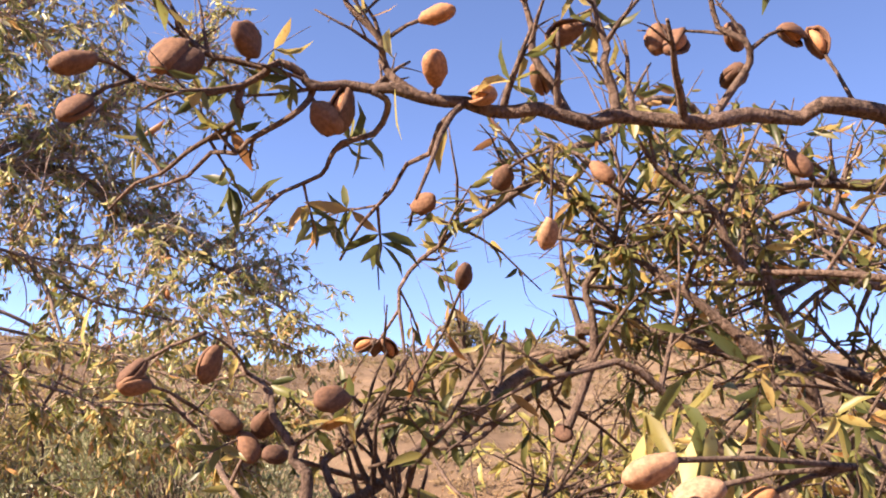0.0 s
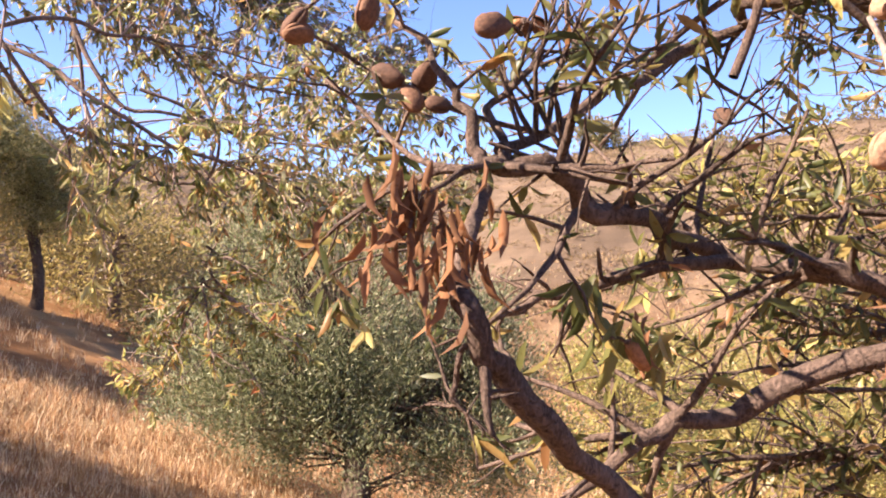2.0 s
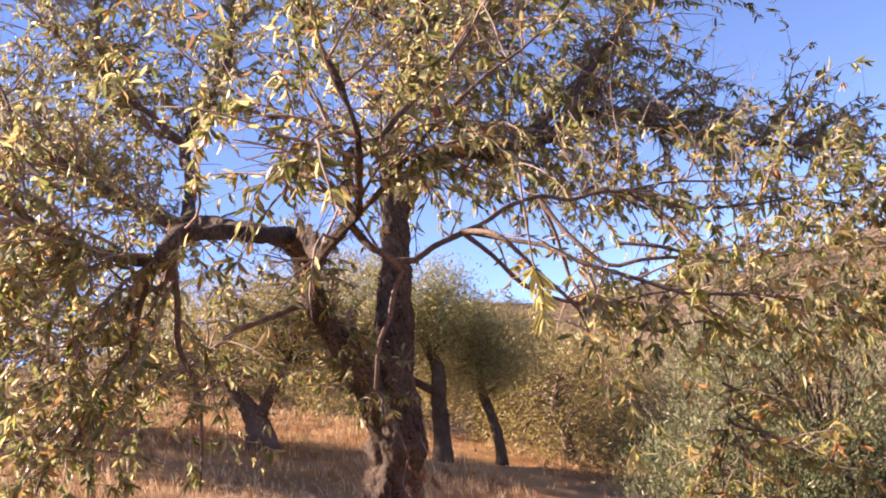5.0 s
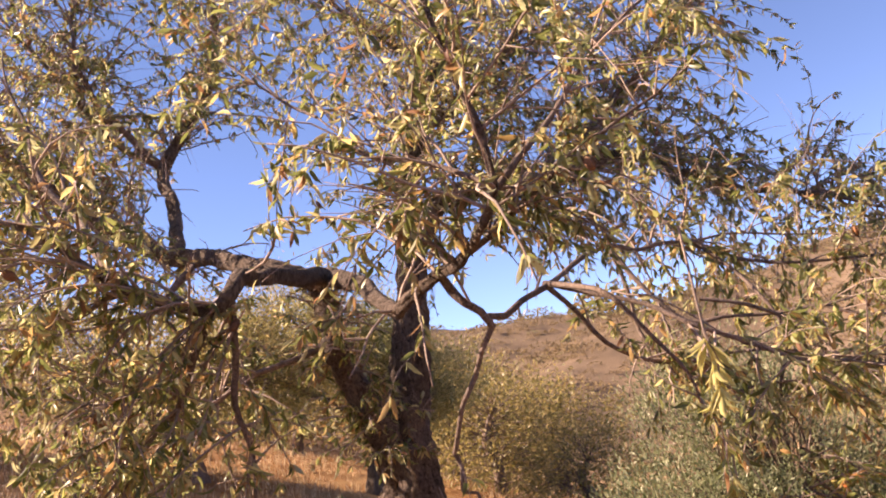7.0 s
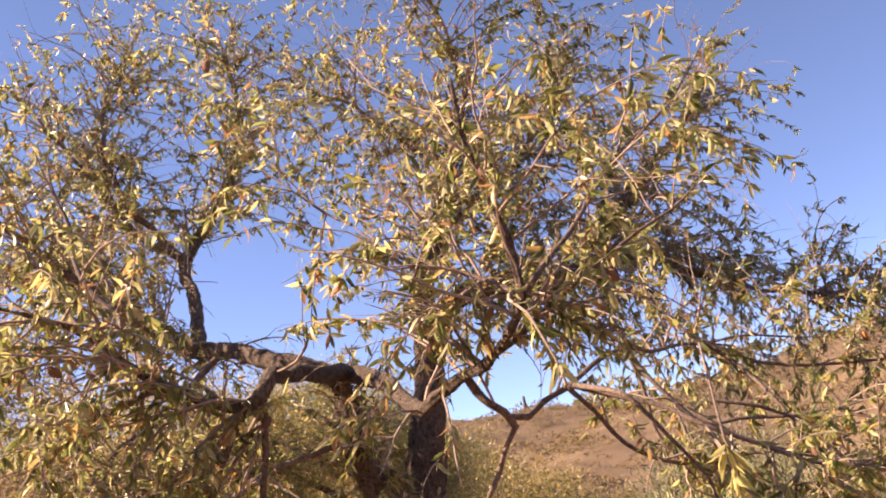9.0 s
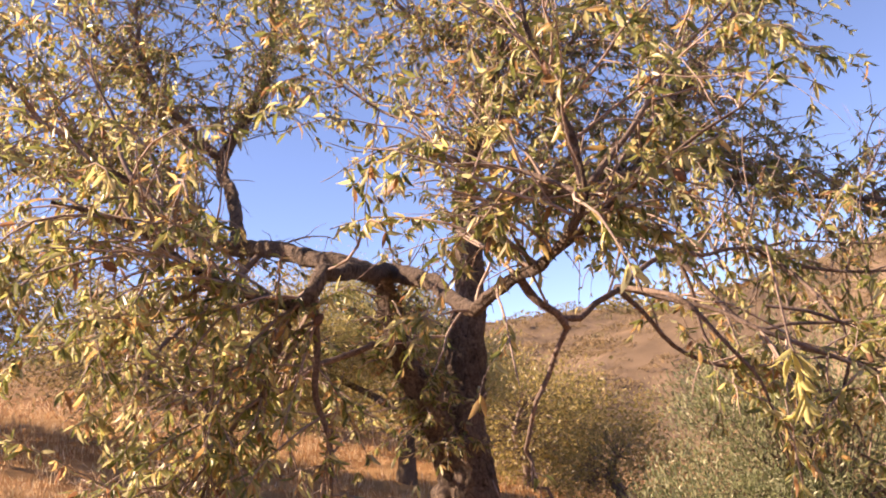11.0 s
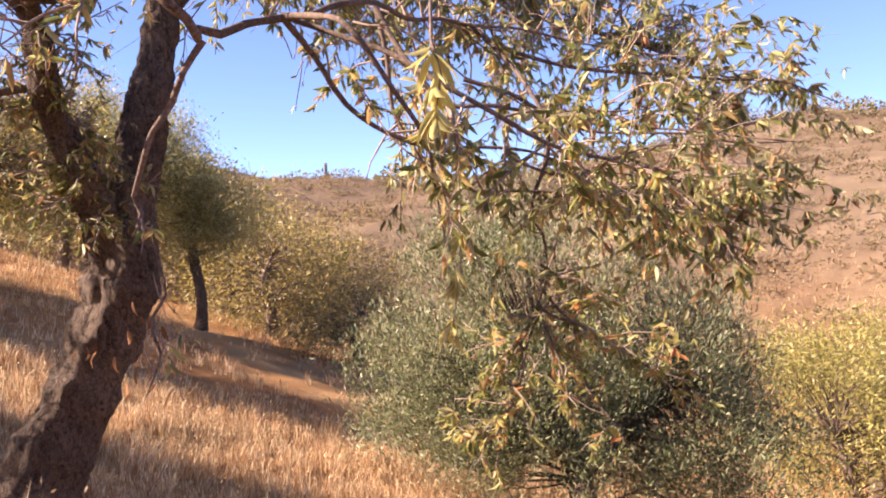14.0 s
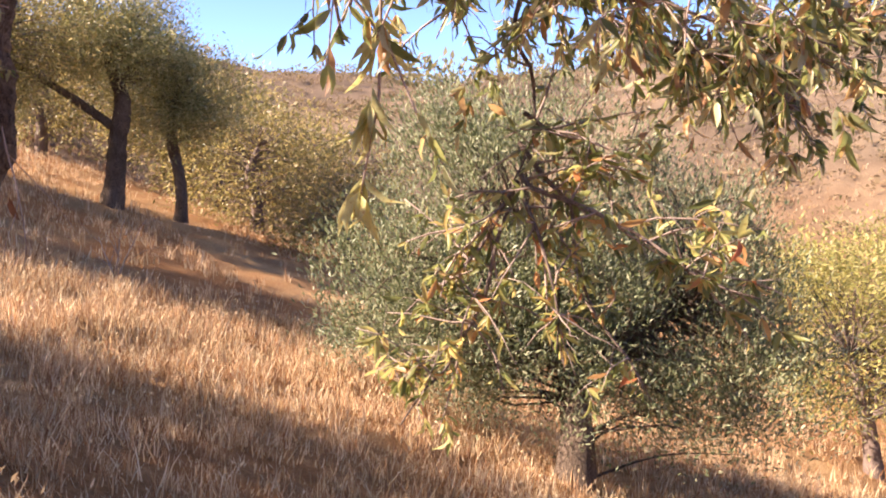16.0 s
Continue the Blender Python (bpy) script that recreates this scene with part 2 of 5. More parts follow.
def smooth_line(points, radii, step):
    """Catmull-Rom through the points, with the radii along it."""
    p = np.array(points, float)
    r = np.interp(np.linspace(0, 1, len(p)), np.linspace(0, 1, len(radii)), radii)
    q = np.vstack([2 * p[0] - p[1], p, 2 * p[-1] - p[-2]])
    out, rad = [], []
    for i in range(len(p) - 1):
        n = max(2, int(np.linalg.norm(p[i + 1] - p[i]) / step))
        for t in np.arange(n) / n:
            a, b, c, d = q[i:i + 4]
            out.append(0.5 * (2 * b + (c - a) * t + (2 * a - 5 * b + 4 * c - d) * t * t + (3 * b - a - 3 * c + d) * t ** 3))
            rad.append(r[i] * (1 - t) + r[i + 1] * t)
    out.append(p[-1]), rad.append(r[-1])
    return np.array(out), np.array(rad)


def tube(points, radii, sides, rng, lumps=0.0, first=0):
    """Rings round a line, closed at the tip. lumps: how uneven the rings are."""
    points, radii = np.asarray(points, float), np.asarray(radii, float)
    n = len(points)
    tang = np.gradient(points, axis=0)
    tang /= np.linalg.norm(tang, axis=1)[:, None] + 1e-9
    side = np.cross(tang[0], (0.31, 0.22, 0.92))
    side /= np.linalg.norm(side) + 1e-9
    ang = np.linspace(0, 2 * np.pi, sides, endpoint=False)
    verts = np.empty((n, sides, 3))
    phase = rng.uniform(0, 6, 4)
    for i in range(n):
        side = side - tang[i] * (side @ tang[i])
        side /= np.linalg.norm(side) + 1e-9
        other = np.cross(tang[i], side)
        swell = 1 + lumps * (np.sin(3 * ang + phase[0] + i * 0.06) * 0.4 + np.sin(5 * ang + phase[1] - i * 0.09) * 0.3 + np.sin(11 * ang + phase[3] + i * 0.04) * 0.22
                             + np.sin(2 * ang + phase[2] + i * 0.11) * 0.35) if lumps else 1.0
        verts[i] = points[i] + (radii[i] * swell * np.cos(ang))[:, None] * side + (radii[i] * swell * np.sin(ang))[:, None] * other
    idx = np.arange(n * sides).reshape(n, sides)
    a, b = idx[:-1], idx[1:]
    a2, b2 = np.roll(a, -1, 1), np.roll(b, -1, 1)
    tris = np.concatenate([np.stack([a, a2, b2], -1).reshape(-1, 3), np.stack([a, b2, b], -1).reshape(-1, 3)])
    tip = np.array([[0, k, k + 1] for k in range(1, sides - 1)]) + (n - 1) * sides
    return verts.reshape(-1, 3), np.concatenate([tris, tip]) + first


# a leaf by itself: along its length, across, off its plane
ALMOND_LEAF = (np.array([(0, 0, 0), (0.3, -0.42, 0.03), (0.3, 0, -0.02), (0.3, 0.42, 0.03), (0.68, -0.36, -0.02), (0.68, 0, -0.07), (0.68, 0.36, -0.02), (1, 0, -0.2)]),
               np.array([(0, 2, 1), (0, 3, 2), (1, 2, 5), (1, 5, 4), (2, 3, 6), (2, 6, 5), (4, 5, 7), (5, 6, 7)]))
SMALL_LEAF = (np.array([(0, 0, 0), (0.5, -0.5, 0.04), (1, 0, -0.08), (0.5, 0.5, 0.04)]), np.array([(0, 3, 1), (3, 2, 1)]))
BLADE = (np.array([(0, -0.5, 0), (0, 0.5, 0), (0.55, -0.35, 0.04), (0.55, 0.35, 0.04), (1, 0, 0.22)]), np.array([(0, 1, 3), (0, 3, 2), (2, 3, 4)]))


def unit(v):
    return v / (np.linalg.norm(v, axis=-1, keepdims=True) + 1e-9)


def leaf_frames(ways, rng):
    """For each leaf's way, a random way across it and the normal."""
    across = unit(np.cross(ways, rng.normal(size=ways.shape)))
    return across, np.cross(ways, across)


def leaves_mesh(name, places, ways, long, wide, material, rng, shape=ALMOND_LEAF):
    form, faces = shape
    across, off = leaf_frames(ways, rng)
    curl = rng.uniform(0.3, 2.2, len(places))[:, None, None]
    u, v, w = form[:, 0], form[:, 1], form[:, 2]
    verts = (places[:, None] + (u[None, :] * long[:, None])[..., None] * ways[:, None]
             + (v[None, :] * wide[:, None])[..., None] * across[:, None]
             + curl * (w[None, :] * long[:, None])[..., None] * off[:, None])
    tris = faces[None] + (np.arange(len(places)) * len(form))[:, None, None]
    return triangle_mesh(name, verts.reshape(-1, 3), tris.reshape(-1, 3), material)


def one_leaf(name, curl, material):
    form, faces = ALMOND_LEAF
    v = form.copy()
    v[:, 2] *= curl
    v[:, 1] *= 1.0
    return triangle_mesh(name, v, faces, material)


def leaf_matrix(place, way, across, off, long, wide):
    m = Matrix.Identity(4)
    for row in range(3):
        m[row][0], m[row][1], m[row][2], m[row][3] = way[row] * long, across[row] * wide, off[row] * long, place[row]
    return m


# ---------------------------------------------------------------- the land
def near_height(x, y):
    v = y / 5
    return 0.0082 - 0.3404 * x - 0.5447 * v + 0.0149 * x * v + 0.0889 * v * v


def land(x, y):
    """Height of the hillside: a slope that falls to the right, a valley, and a ridge beyond."""
    x, y = np.asarray(x, float), np.asarray(y, float)
    r, az = np.hypot(x, y), np.degrees(np.arctan2(x, y))
    el = np.interp(az, [-180, -60, -30, -15, -9, -3, 3, 7, 12, 17, 22, 30, 60, 180], [4, 7, 7.2, 7.0, 6.3, 5.9, 5.9, 6.2, 7.6, 8.4, 8.9, 9.2, 8, 4])
    k = np.clip((r - 16) / 34, 0, 1)
    k = k * k * (3 - 2 * k)
    flat = np.minimum(1.0, 24.0 / np.maximum(r, 1e-6))
    here = near_height(x * flat, y * flat)
    rise = np.clip((r - 28) / 64, 0, 1)
    dip = np.interp(az, [-180, -30, -8, 180], [0.0, 0.0, 7.0, 7.0])
    far = 1.6 + np.tan(np.radians(el)) * np.minimum(r, 92) - dip * (1 - rise * rise * (3 - 2 * rise)) - 0.12 * np.maximum(r - 92, 0)
    far = np.maximum(far, -60)
    humps = 0.9 * np.sin(x * 0.13 + 1.2) * np.sin(y * 0.11) + 0.5 * np.sin(x * 0.31 - y * 0.17)
    mound = 0.22 * np.exp(-((x + 2.45) ** 2 + (y - 4.75) ** 2) / 1.2)
    fine = 0.03 * np.sin(2.1 * x + 1.3 * y) * np.sin(1.7 * y - 0.6 * x) + 0.02 * np.sin(5.3 * x - 2.2 * y)
    return here * (1 - k) + (far + humps * np.clip((r - 30) / 30, 0, 1) * np.clip((130 - r) / 40, 0, 1)) * k + mound + fine


def build_ground():
    radii = np.concatenate([np.linspace(0, 30, 110)[1:], np.geomspace(30.6, 130, 90), np.geomspace(140, 3000, 24)])
    turns = np.concatenate([np.radians(np.linspace(-50, 50, 301)), np.radians(np.linspace(50, 310, 121)[1:-1])])
    rr, aa = np.meshgrid(radii, turns, indexing="ij")
    x, y = rr * np.sin(aa), rr * np.cos(aa)
    verts = np.stack([x, y, land(x, y)], -1).reshape(-1, 3)
    n, m = len(radii), len(turns)
    idx = np.arange(n * m).reshape(n, m)
    a, b = idx[:-1], idx[1:]
    a2, b2 = np.roll(a, -1, 1), np.roll(b, -1, 1)
    tris = np.concatenate([np.stack([a, a2, b2], -1).reshape(-1, 3), np.stack([a, b2, b], -1).reshape(-1, 3)])
    centre = len(verts)
    verts = np.vstack([verts, [[0, 0, float(land(0, 0))]]])
    tris = np.vstack([tris, np.stack([np.full(m, centre), np.roll(idx[0], -1), idx[0]], -1)])
    tagged(new("ground", triangle_mesh("ground", verts, tris[:, ::-1], ground_material())), "dry reddish hillside sloping to a scrubby ridge", "hillside", "", "structure")


build_ground()


def build_grass():
    """Dry grass: tufts of bent blades, thick near by and thinning along the bare reddish strips."""
    rng = np.random.default_rng(4)
    places, ways, long, wide = [], [], [], []
    for tufts, low, high, blades, size, width in ((24000, 1.2, 12, 13, 0.13, 0.0062), (14000, 11, 26, 9, 0.16, 0.011), (7000, 24, 48, 5, 0.2, 0.02)):
        r = np.sqrt(rng.uniform(low ** 2, high ** 2, tufts))
        a = np.radians(np.where(rng.random(tufts) < (0.3 if low < 12 else 0.0), rng.uniform(36, 314, tufts), rng.uniform(-46, 36, tufts)))
        x, y = r * np.sin(a), r * np.cos(a)
        bare = np.sin(0.9 * x + 0.35 * y + 1.0) * np.sin(0.8 * y - 0.3 * x) + 0.5 * np.sin(2.3 * x + 1.1 * y)
        strip = np.abs((x + 5.5) * 0.86 + (y - 19.0) * 0.5) < 0.7
        keep = (rng.uniform(-1.5, 1.2, tufts) < bare + 0.3) & ~(strip & (y > 12) & (rng.random(tufts) < 0.8))
        x, y = x[keep], y[keep]
        n = len(x) * blades
        bx, by = np.repeat(x, blades) + rng.normal(0, 0.035, n), np.repeat(y, blades) + rng.normal(0, 0.035, n)
        places.append(np.stack([bx, by, land(bx, by) - 0.01], -1))
        lean = np.stack([rng.normal(0.06, 0.26, n), rng.normal(0, 0.26, n), np.ones(n)], -1)
        ways.append(unit(lean))
        long.append(size * np.repeat(rng.uniform(0.35, 1.5, len(x)), blades) * rng.uniform(0.5, 1.2, n))
        wide.append(width * rng.uniform(0.6, 1.5, n))
    tips = places[0] + ways[0] * (long[0] * 0.98)[:, None]
    pick = (long[0] > 0.12) & (rng.random(len(tips)) < 0.22)
    n = int(pick.sum())
    heads = leaves_mesh("seed_heads", tips[pick], unit(ways[0][pick] + rng.normal(0, 0.25, (n, 3))), rng.uniform(0.02, 0.045, n), rng.uniform(0.006, 0.011, n), pale_straw, rng, SMALL_LEAF)
    tagged(new("seed_heads", heads), "pale dry seed heads on the grass", "grass", "", "stuff")
    me = leaves_mesh("dry_grass", np.vstack(places), np.vstack(ways), np.concatenate(long), np.concatenate(wide), straw, rng, BLADE)
    tagged(new("dry_grass", me), "tall dry straw-coloured grass on the slope", "grass", "", "stuff")


build_grass()


def scrub(name, label, seed, count, low, high, left, right, size, leaf, material, leaves=60, flatness=0.6):
    """Low bushes over the far slopes, as clouds of small leaves."""
    rng = np.random.default_rng(seed)
    r = np.sqrt(rng.uniform(low ** 2, high ** 2, count))
    a = np.radians(rng.uniform(left, right, count))
    x, y = r * np.sin(a), r * np.cos(a)
    s = size * np.minimum(rng.lognormal(0, 0.6, count), 3.2)
    c = np.stack([x, y, land(x, y)], -1)
    n = count * leaves
    out = unit(rng.normal(size=(n, 3)))
    out[:, 2] = np.abs(out[:, 2])
    rad = np.repeat(s, leaves) * rng.uniform(0.35, 1.0, n) ** 0.5
    p = np.repeat(c, leaves, 0) + out * rad[:, None] * np.array([1, 1, flatness])
    w = unit(out + rng.normal(0, 0.6, (n, 3)))
    long = np.repeat(s, leaves) * leaf * rng.uniform(0.6, 1.4, n)
    me = leaves_mesh(name, p, w, long, long * 0.5, material, rng, SMALL_LEAF)
    tagged(new(name, me), label, "scrub", "", "stuff")


scrub_brown = leaf_material("brown_scrub", [(0.0, (0.19, 0.14, 0.082)), (0.5, (0.275, 0.205, 0.12)), (1.0, (0.35, 0.27, 0.165))], 0.5, 0.9, patch=0.4)
scrub_green = leaf_material("green_scrub", [(0.0, (0.17, 0.165, 0.08)), (0.6, (0.28, 0.245, 0.125)), (1.0, (0.38, 0.31, 0.16))], 0.4, 0.8, patch=0.4)
scrub("brown_scrub", "low dry brown bushes over the far hillside", 11, 4200, 30, 95, -50, 42, 0.42, 0.2, scrub_brown, 70, 0.4)
scrub("green_scrub", "dull green bushes scattered on the hillside", 12, 260, 34, 95, -50, 42, 0.7, 0.16, scrub_green, 110, 0.55)
scrub("ridge_bushes", "small dark bushes along the skyline", 13, 70, 84, 94, -24, 34, 1.0, 0.22, scrub_green, 110, 0.9)


# ---------------------------------------------------------------- growing trees
PASSAGE = np.array([(0, 0, 1.6), (-0.2, 0.03, 1.55), (-0.5, 0.15, 1.6), (-0.95, 0.2, 1.8), (-1.03, 0.1, 1.82), (-0.95, 0.25, 1.7), (-0.8, 0.6, 1.58), (-0.7, 1.2, 1.5), (-0.62, 1.8, 1.42)])


def clear_of_passage(p, gap):
    a, b = PASSAGE[:-1], PASSAGE[1:]
    ab = b - a
    best = np.full(len(p), 9.0)
    for s, d in zip(a, ab):
        t = np.clip(((p - s) @ d) / (d @ d), 0, 1)
        best = np.minimum(best, np.linalg.norm(p - s - t[:, None] * d, axis=1))
    return best > gap


# gaps in the old tree's crown, where bare limbs and sky show between the sprays
OPEN_FROM = np.array((-0.98, 0.15, 1.8))
OPEN = [((-2.89, 4.15, 2.8), 1.4), ((-2.48, 3.82, 2.61), 1.6), ((-2.31, 3.9, 2.59), 1.3), ((-2.07, 3.78, 2.52), 1.3), ((-1.79, 3.36, 2.34), 1.3), ((-1.61, 3.11, 2.24), 1.3),
        ((-3.52, 6.41, 3.79), 2.6), ((-3.66, 6.28, 4.0), 1.5), ((-3.32, 6.42, 4.01), 1.8), ((-3.52, 5.38, 3.44), 1.2), ((-3.51, 5.32, 3.64), 1.0),
        ((-2.11, 7.06, 2.76), 1.5), ((-1.75, 7.09, 2.87), 1.5), ((-1.49, 7.14, 2.69), 1.5), ((-1.92, 7.1, 2.64), 1.5),
        ((-2.09, 4.37, 1.53), 1.5), ((-1.36, 2.74, 2.26), 0.9), ((-1.23, 2.48, 2.31), 0.9), ((-1.17, 2.3, 2.43), 0.9), ((-1.06, 3.38, 2.29), 0.9), ((-0.79, 3.72, 2.36), 0.9)]

# gaps through which the low sun falls on the hanging sprays
SUNNY = [((-0.77, 2.31, 1.82), 0.19), ((-0.74, 3.18, 1.42), 0.16), ((-0.72, 3.2, 1.6), 0.16), ((-0.55, 3.65, 1.2), 0.16), ((-0.2, 3.45, 1.25), 0.16), ((-0.6, 2.7, 2.35), 0.15), ((-0.75, 3.55, 1.95), 0.2), ((-0.15, 3.6, 1.85), 0.22), ((0.1, 3.6, 1.7), 0.16), ((-0.4, 3.1, 1.85), 0.16)]


def in_the_open(p):
    """Which places lie in one of the gaps."""
    off = p - OPEN_FROM
    far = np.linalg.norm(off, axis=1)
    hit = np.zeros(len(p), bool)
    for end, width in OPEN:
        axis = np.array(end) - OPEN_FROM
        reach = np.linalg.norm(axis)
        along = off @ axis / reach
        away = np.degrees(np.arccos(np.clip(along / (far + 1e-9), -1, 1)))
        hit |= (away < width) & (far < reach + 0.1)
    for start, width in SUNNY:
        off = p - np.array(start)
        along = off @ np.array(sun_dir)
        away = np.linalg.norm(off - along[:, None] * np.array(sun_dir), axis=1)
        hit |= (away < width) & (along > width * 0.8)
    return hit


class Wood:
    """The twigs and the leaves that a tree grows, gathered before they become meshes."""

    def __init__(self, seed):
        self.rng = np.random.default_rng(seed)
        self.verts, self.tris, self.count = [], [], 0
        self.places, self.ways, self.sizes = [], [], []
        self.nodes, self.open_crown, self.stack = [], False, None

    def add(self, v, t):
        self.verts.append(v), self.tris.append(t + self.count)
        self.count += len(v)

    def stacked(self):
        if self.stack is None or self.stack[0] != len(self.nodes):
            self.stack = (len(self.nodes), np.vstack(self.nodes))
        return self.stack[1]

    def leaf(self, p, way, size):
        self.places.append(p), self.ways.append(way), self.sizes.append(size)

    def twig(self, start, way, length, radius, leaf=0.085, every=0.024, droop=0.5, level=1, sides=4, side_twigs=3.0, bare=0.15, gap=0.42):
        rng = self.rng
        n = max(4, int(length / 0.07))
        p, d = np.array(start, float), unit(np.array(way, float))
        line = [p]
        for i in range(n):
            d = unit(d + rng.normal(0, 0.14, 3) - np.array([0, 0, droop * 0.12 * (i / n) * 2]))
            p = p + d * length / n
            line.append(p)
        line = np.array(line)
        if not clear_of_passage(line, gap).all() or (self.open_crown and in_the_open(line[1:]).mean() > 0.35):
            return
        rad = np.linspace(radius, radius * 0.35, len(line))
        self.add(*tube(line, rad, sides, rng))
        self.nodes.append(line)
        if level > 0:
            for _ in range(rng.poisson(side_twigs)):
                k = rng.integers(1, n)
                t = unit(line[k + 1] - line[k])
                out = unit(t * 0.7 + unit(rng.normal(size=3)) * 0.8 + np.array([0, 0, 0.15]))
                self.twig(line[k], out, length * rng.uniform(0.3, 0.6), rad[k] * 0.6, leaf, every, droop, level - 1, sides, side_twigs, bare, gap)
        if every > 1 or (level == 0 and rng.random() < 0.22):
            return
        s = length * bare
        while s < length:
            k = min(int(s / length * n), n - 1)
            at = line[k] + (line[k + 1] - line[k]) * (s / length * n - k)
            t = unit(line[k + 1] - line[k])
            for _ in range(rng.integers(1, 5)):
                way = unit(t * 0.5 + unit(rng.normal(size=3)) * 0.8 + np.array([0, 0, -0.5 * droop]))
                self.leaf(at, way, leaf * rng.uniform(0.5, 1.3))
            s += every * rng.exponential(1.0)

    def bough(self, points, radii, twigs, length, from_=0.15, spread=0.9, up=0.25, **how):
        """Twigs out of a limb."""
        line, rad = smooth_line(points, radii, 0.06)
        rng = self.rng
        self.nodes.append(line)
        for _ in range(twigs):
            k = int(rng.uniform(from_, 1.0) * (len(line) - 2))
            t = unit(line[k + 1] - line[k])
            way = unit(t * 0.5 + unit(rng.normal(size=3)) * spread + np.array([0, 0, up]))
            self.twig(line[k], way, length * rng.uniform(0.5, 1.25), min(0.006, rad[k] * 0.5 + 0.001), **how)


def gnarl(points, seed, amount=0.012, step=0.13):
    """The same run of a limb, with the small bends that wood has."""
    rng = np.random.default_rng(900 + seed)
    line = smooth_line(points, [1, 1], step)[0]
    bend = rng.normal(0, amount, line.shape)
    bend[0] = bend[-1] = 0
    return line + bend


def limb(name, tree, points, radii, material, seed, sides=9, lumps=0.12, step=0.05, label="", furrow=0.0):
    line, rad = smooth_line(points, radii, step)
    rng = np.random.default_rng(seed)
    run = np.arange(len(rad)) * step
    rad = rad * (1 + 0.05 * np.sin(run * 7 + seed) * np.sin(run * 17 + 2 * seed) + 0.05 * np.sin(run * 29 + 3 * seed) + rng.normal(0, 0.02, len(rad)))
    sway = np.stack([np.sin(run * 11 + seed), np.sin(run * 13 + 2 * seed), np.sin(run * 8 + 3 * seed)], -1)
    line = line + sway * np.minimum(rad * 0.14, 0.002)[:, None]
    v, t = tube(line, rad, sides, rng, lumps)
    if furrow:
        middle = np.repeat(line, sides, 0)
        out = unit(v - middle)
        rough = np.array([noise.noise(Vector((a * 22, b * 22, c * 6))) + 0.7 * noise.noise(Vector((a * 48, b * 48, c * 18))) for a, b, c in v])
        v = v + out * (furrow * rough)[:, None]
    return part(name, triangle_mesh(name, v, t, material), tree, label)


def finish(wood, tree, bark, leafmat, piecemat, pieces, wide=0.26, near=None, leaf_name="leaf", open_crown=False):
    """Twigs as one part; the leaves of the stretch near the passage singly, the rest together."""
    rng = wood.rng
    part("branchwork", triangle_mesh("branchwork", np.vstack(wood.verts), np.vstack(wood.tris), bark), tree, "", "stuff")
    p, w, s = np.array(wood.places), np.array(wood.ways), np.array(wood.sizes)
    ok = clear_of_passage(p, 0.36)
    if open_crown:
        ok &= ~in_the_open(p + w * s[:, None] * 0.5) | (rng.random(len(p)) < 0.06)
    p, w, s = p[ok], w[ok], s[ok]
    single = np.zeros(len(p), bool)
    if near is not None and pieces:
        order = np.argsort(np.linalg.norm(p - np.array(near), axis=1))
        single[order[:pieces]] = True
    rest = ~single
    part("foliage", leaves_mesh("foliage", p[rest], w[rest], s[rest], s[rest] * wide, leafmat, rng), tree, "", "stuff")
    if single.any():
        forms = [one_leaf("leaf", c, piecemat) for c in (0.4, 0.9, 1.4, 2.0, -0.7)]
        across, off = leaf_frames(w[single], rng)
        for i, (q, a, b, c, z) in enumerate(zip(p[single], w[single], across, off, s[single])):
            part(leaf_name, forms[i % 5], tree, m=leaf_matrix(q, a, b, c, z, z * wide))


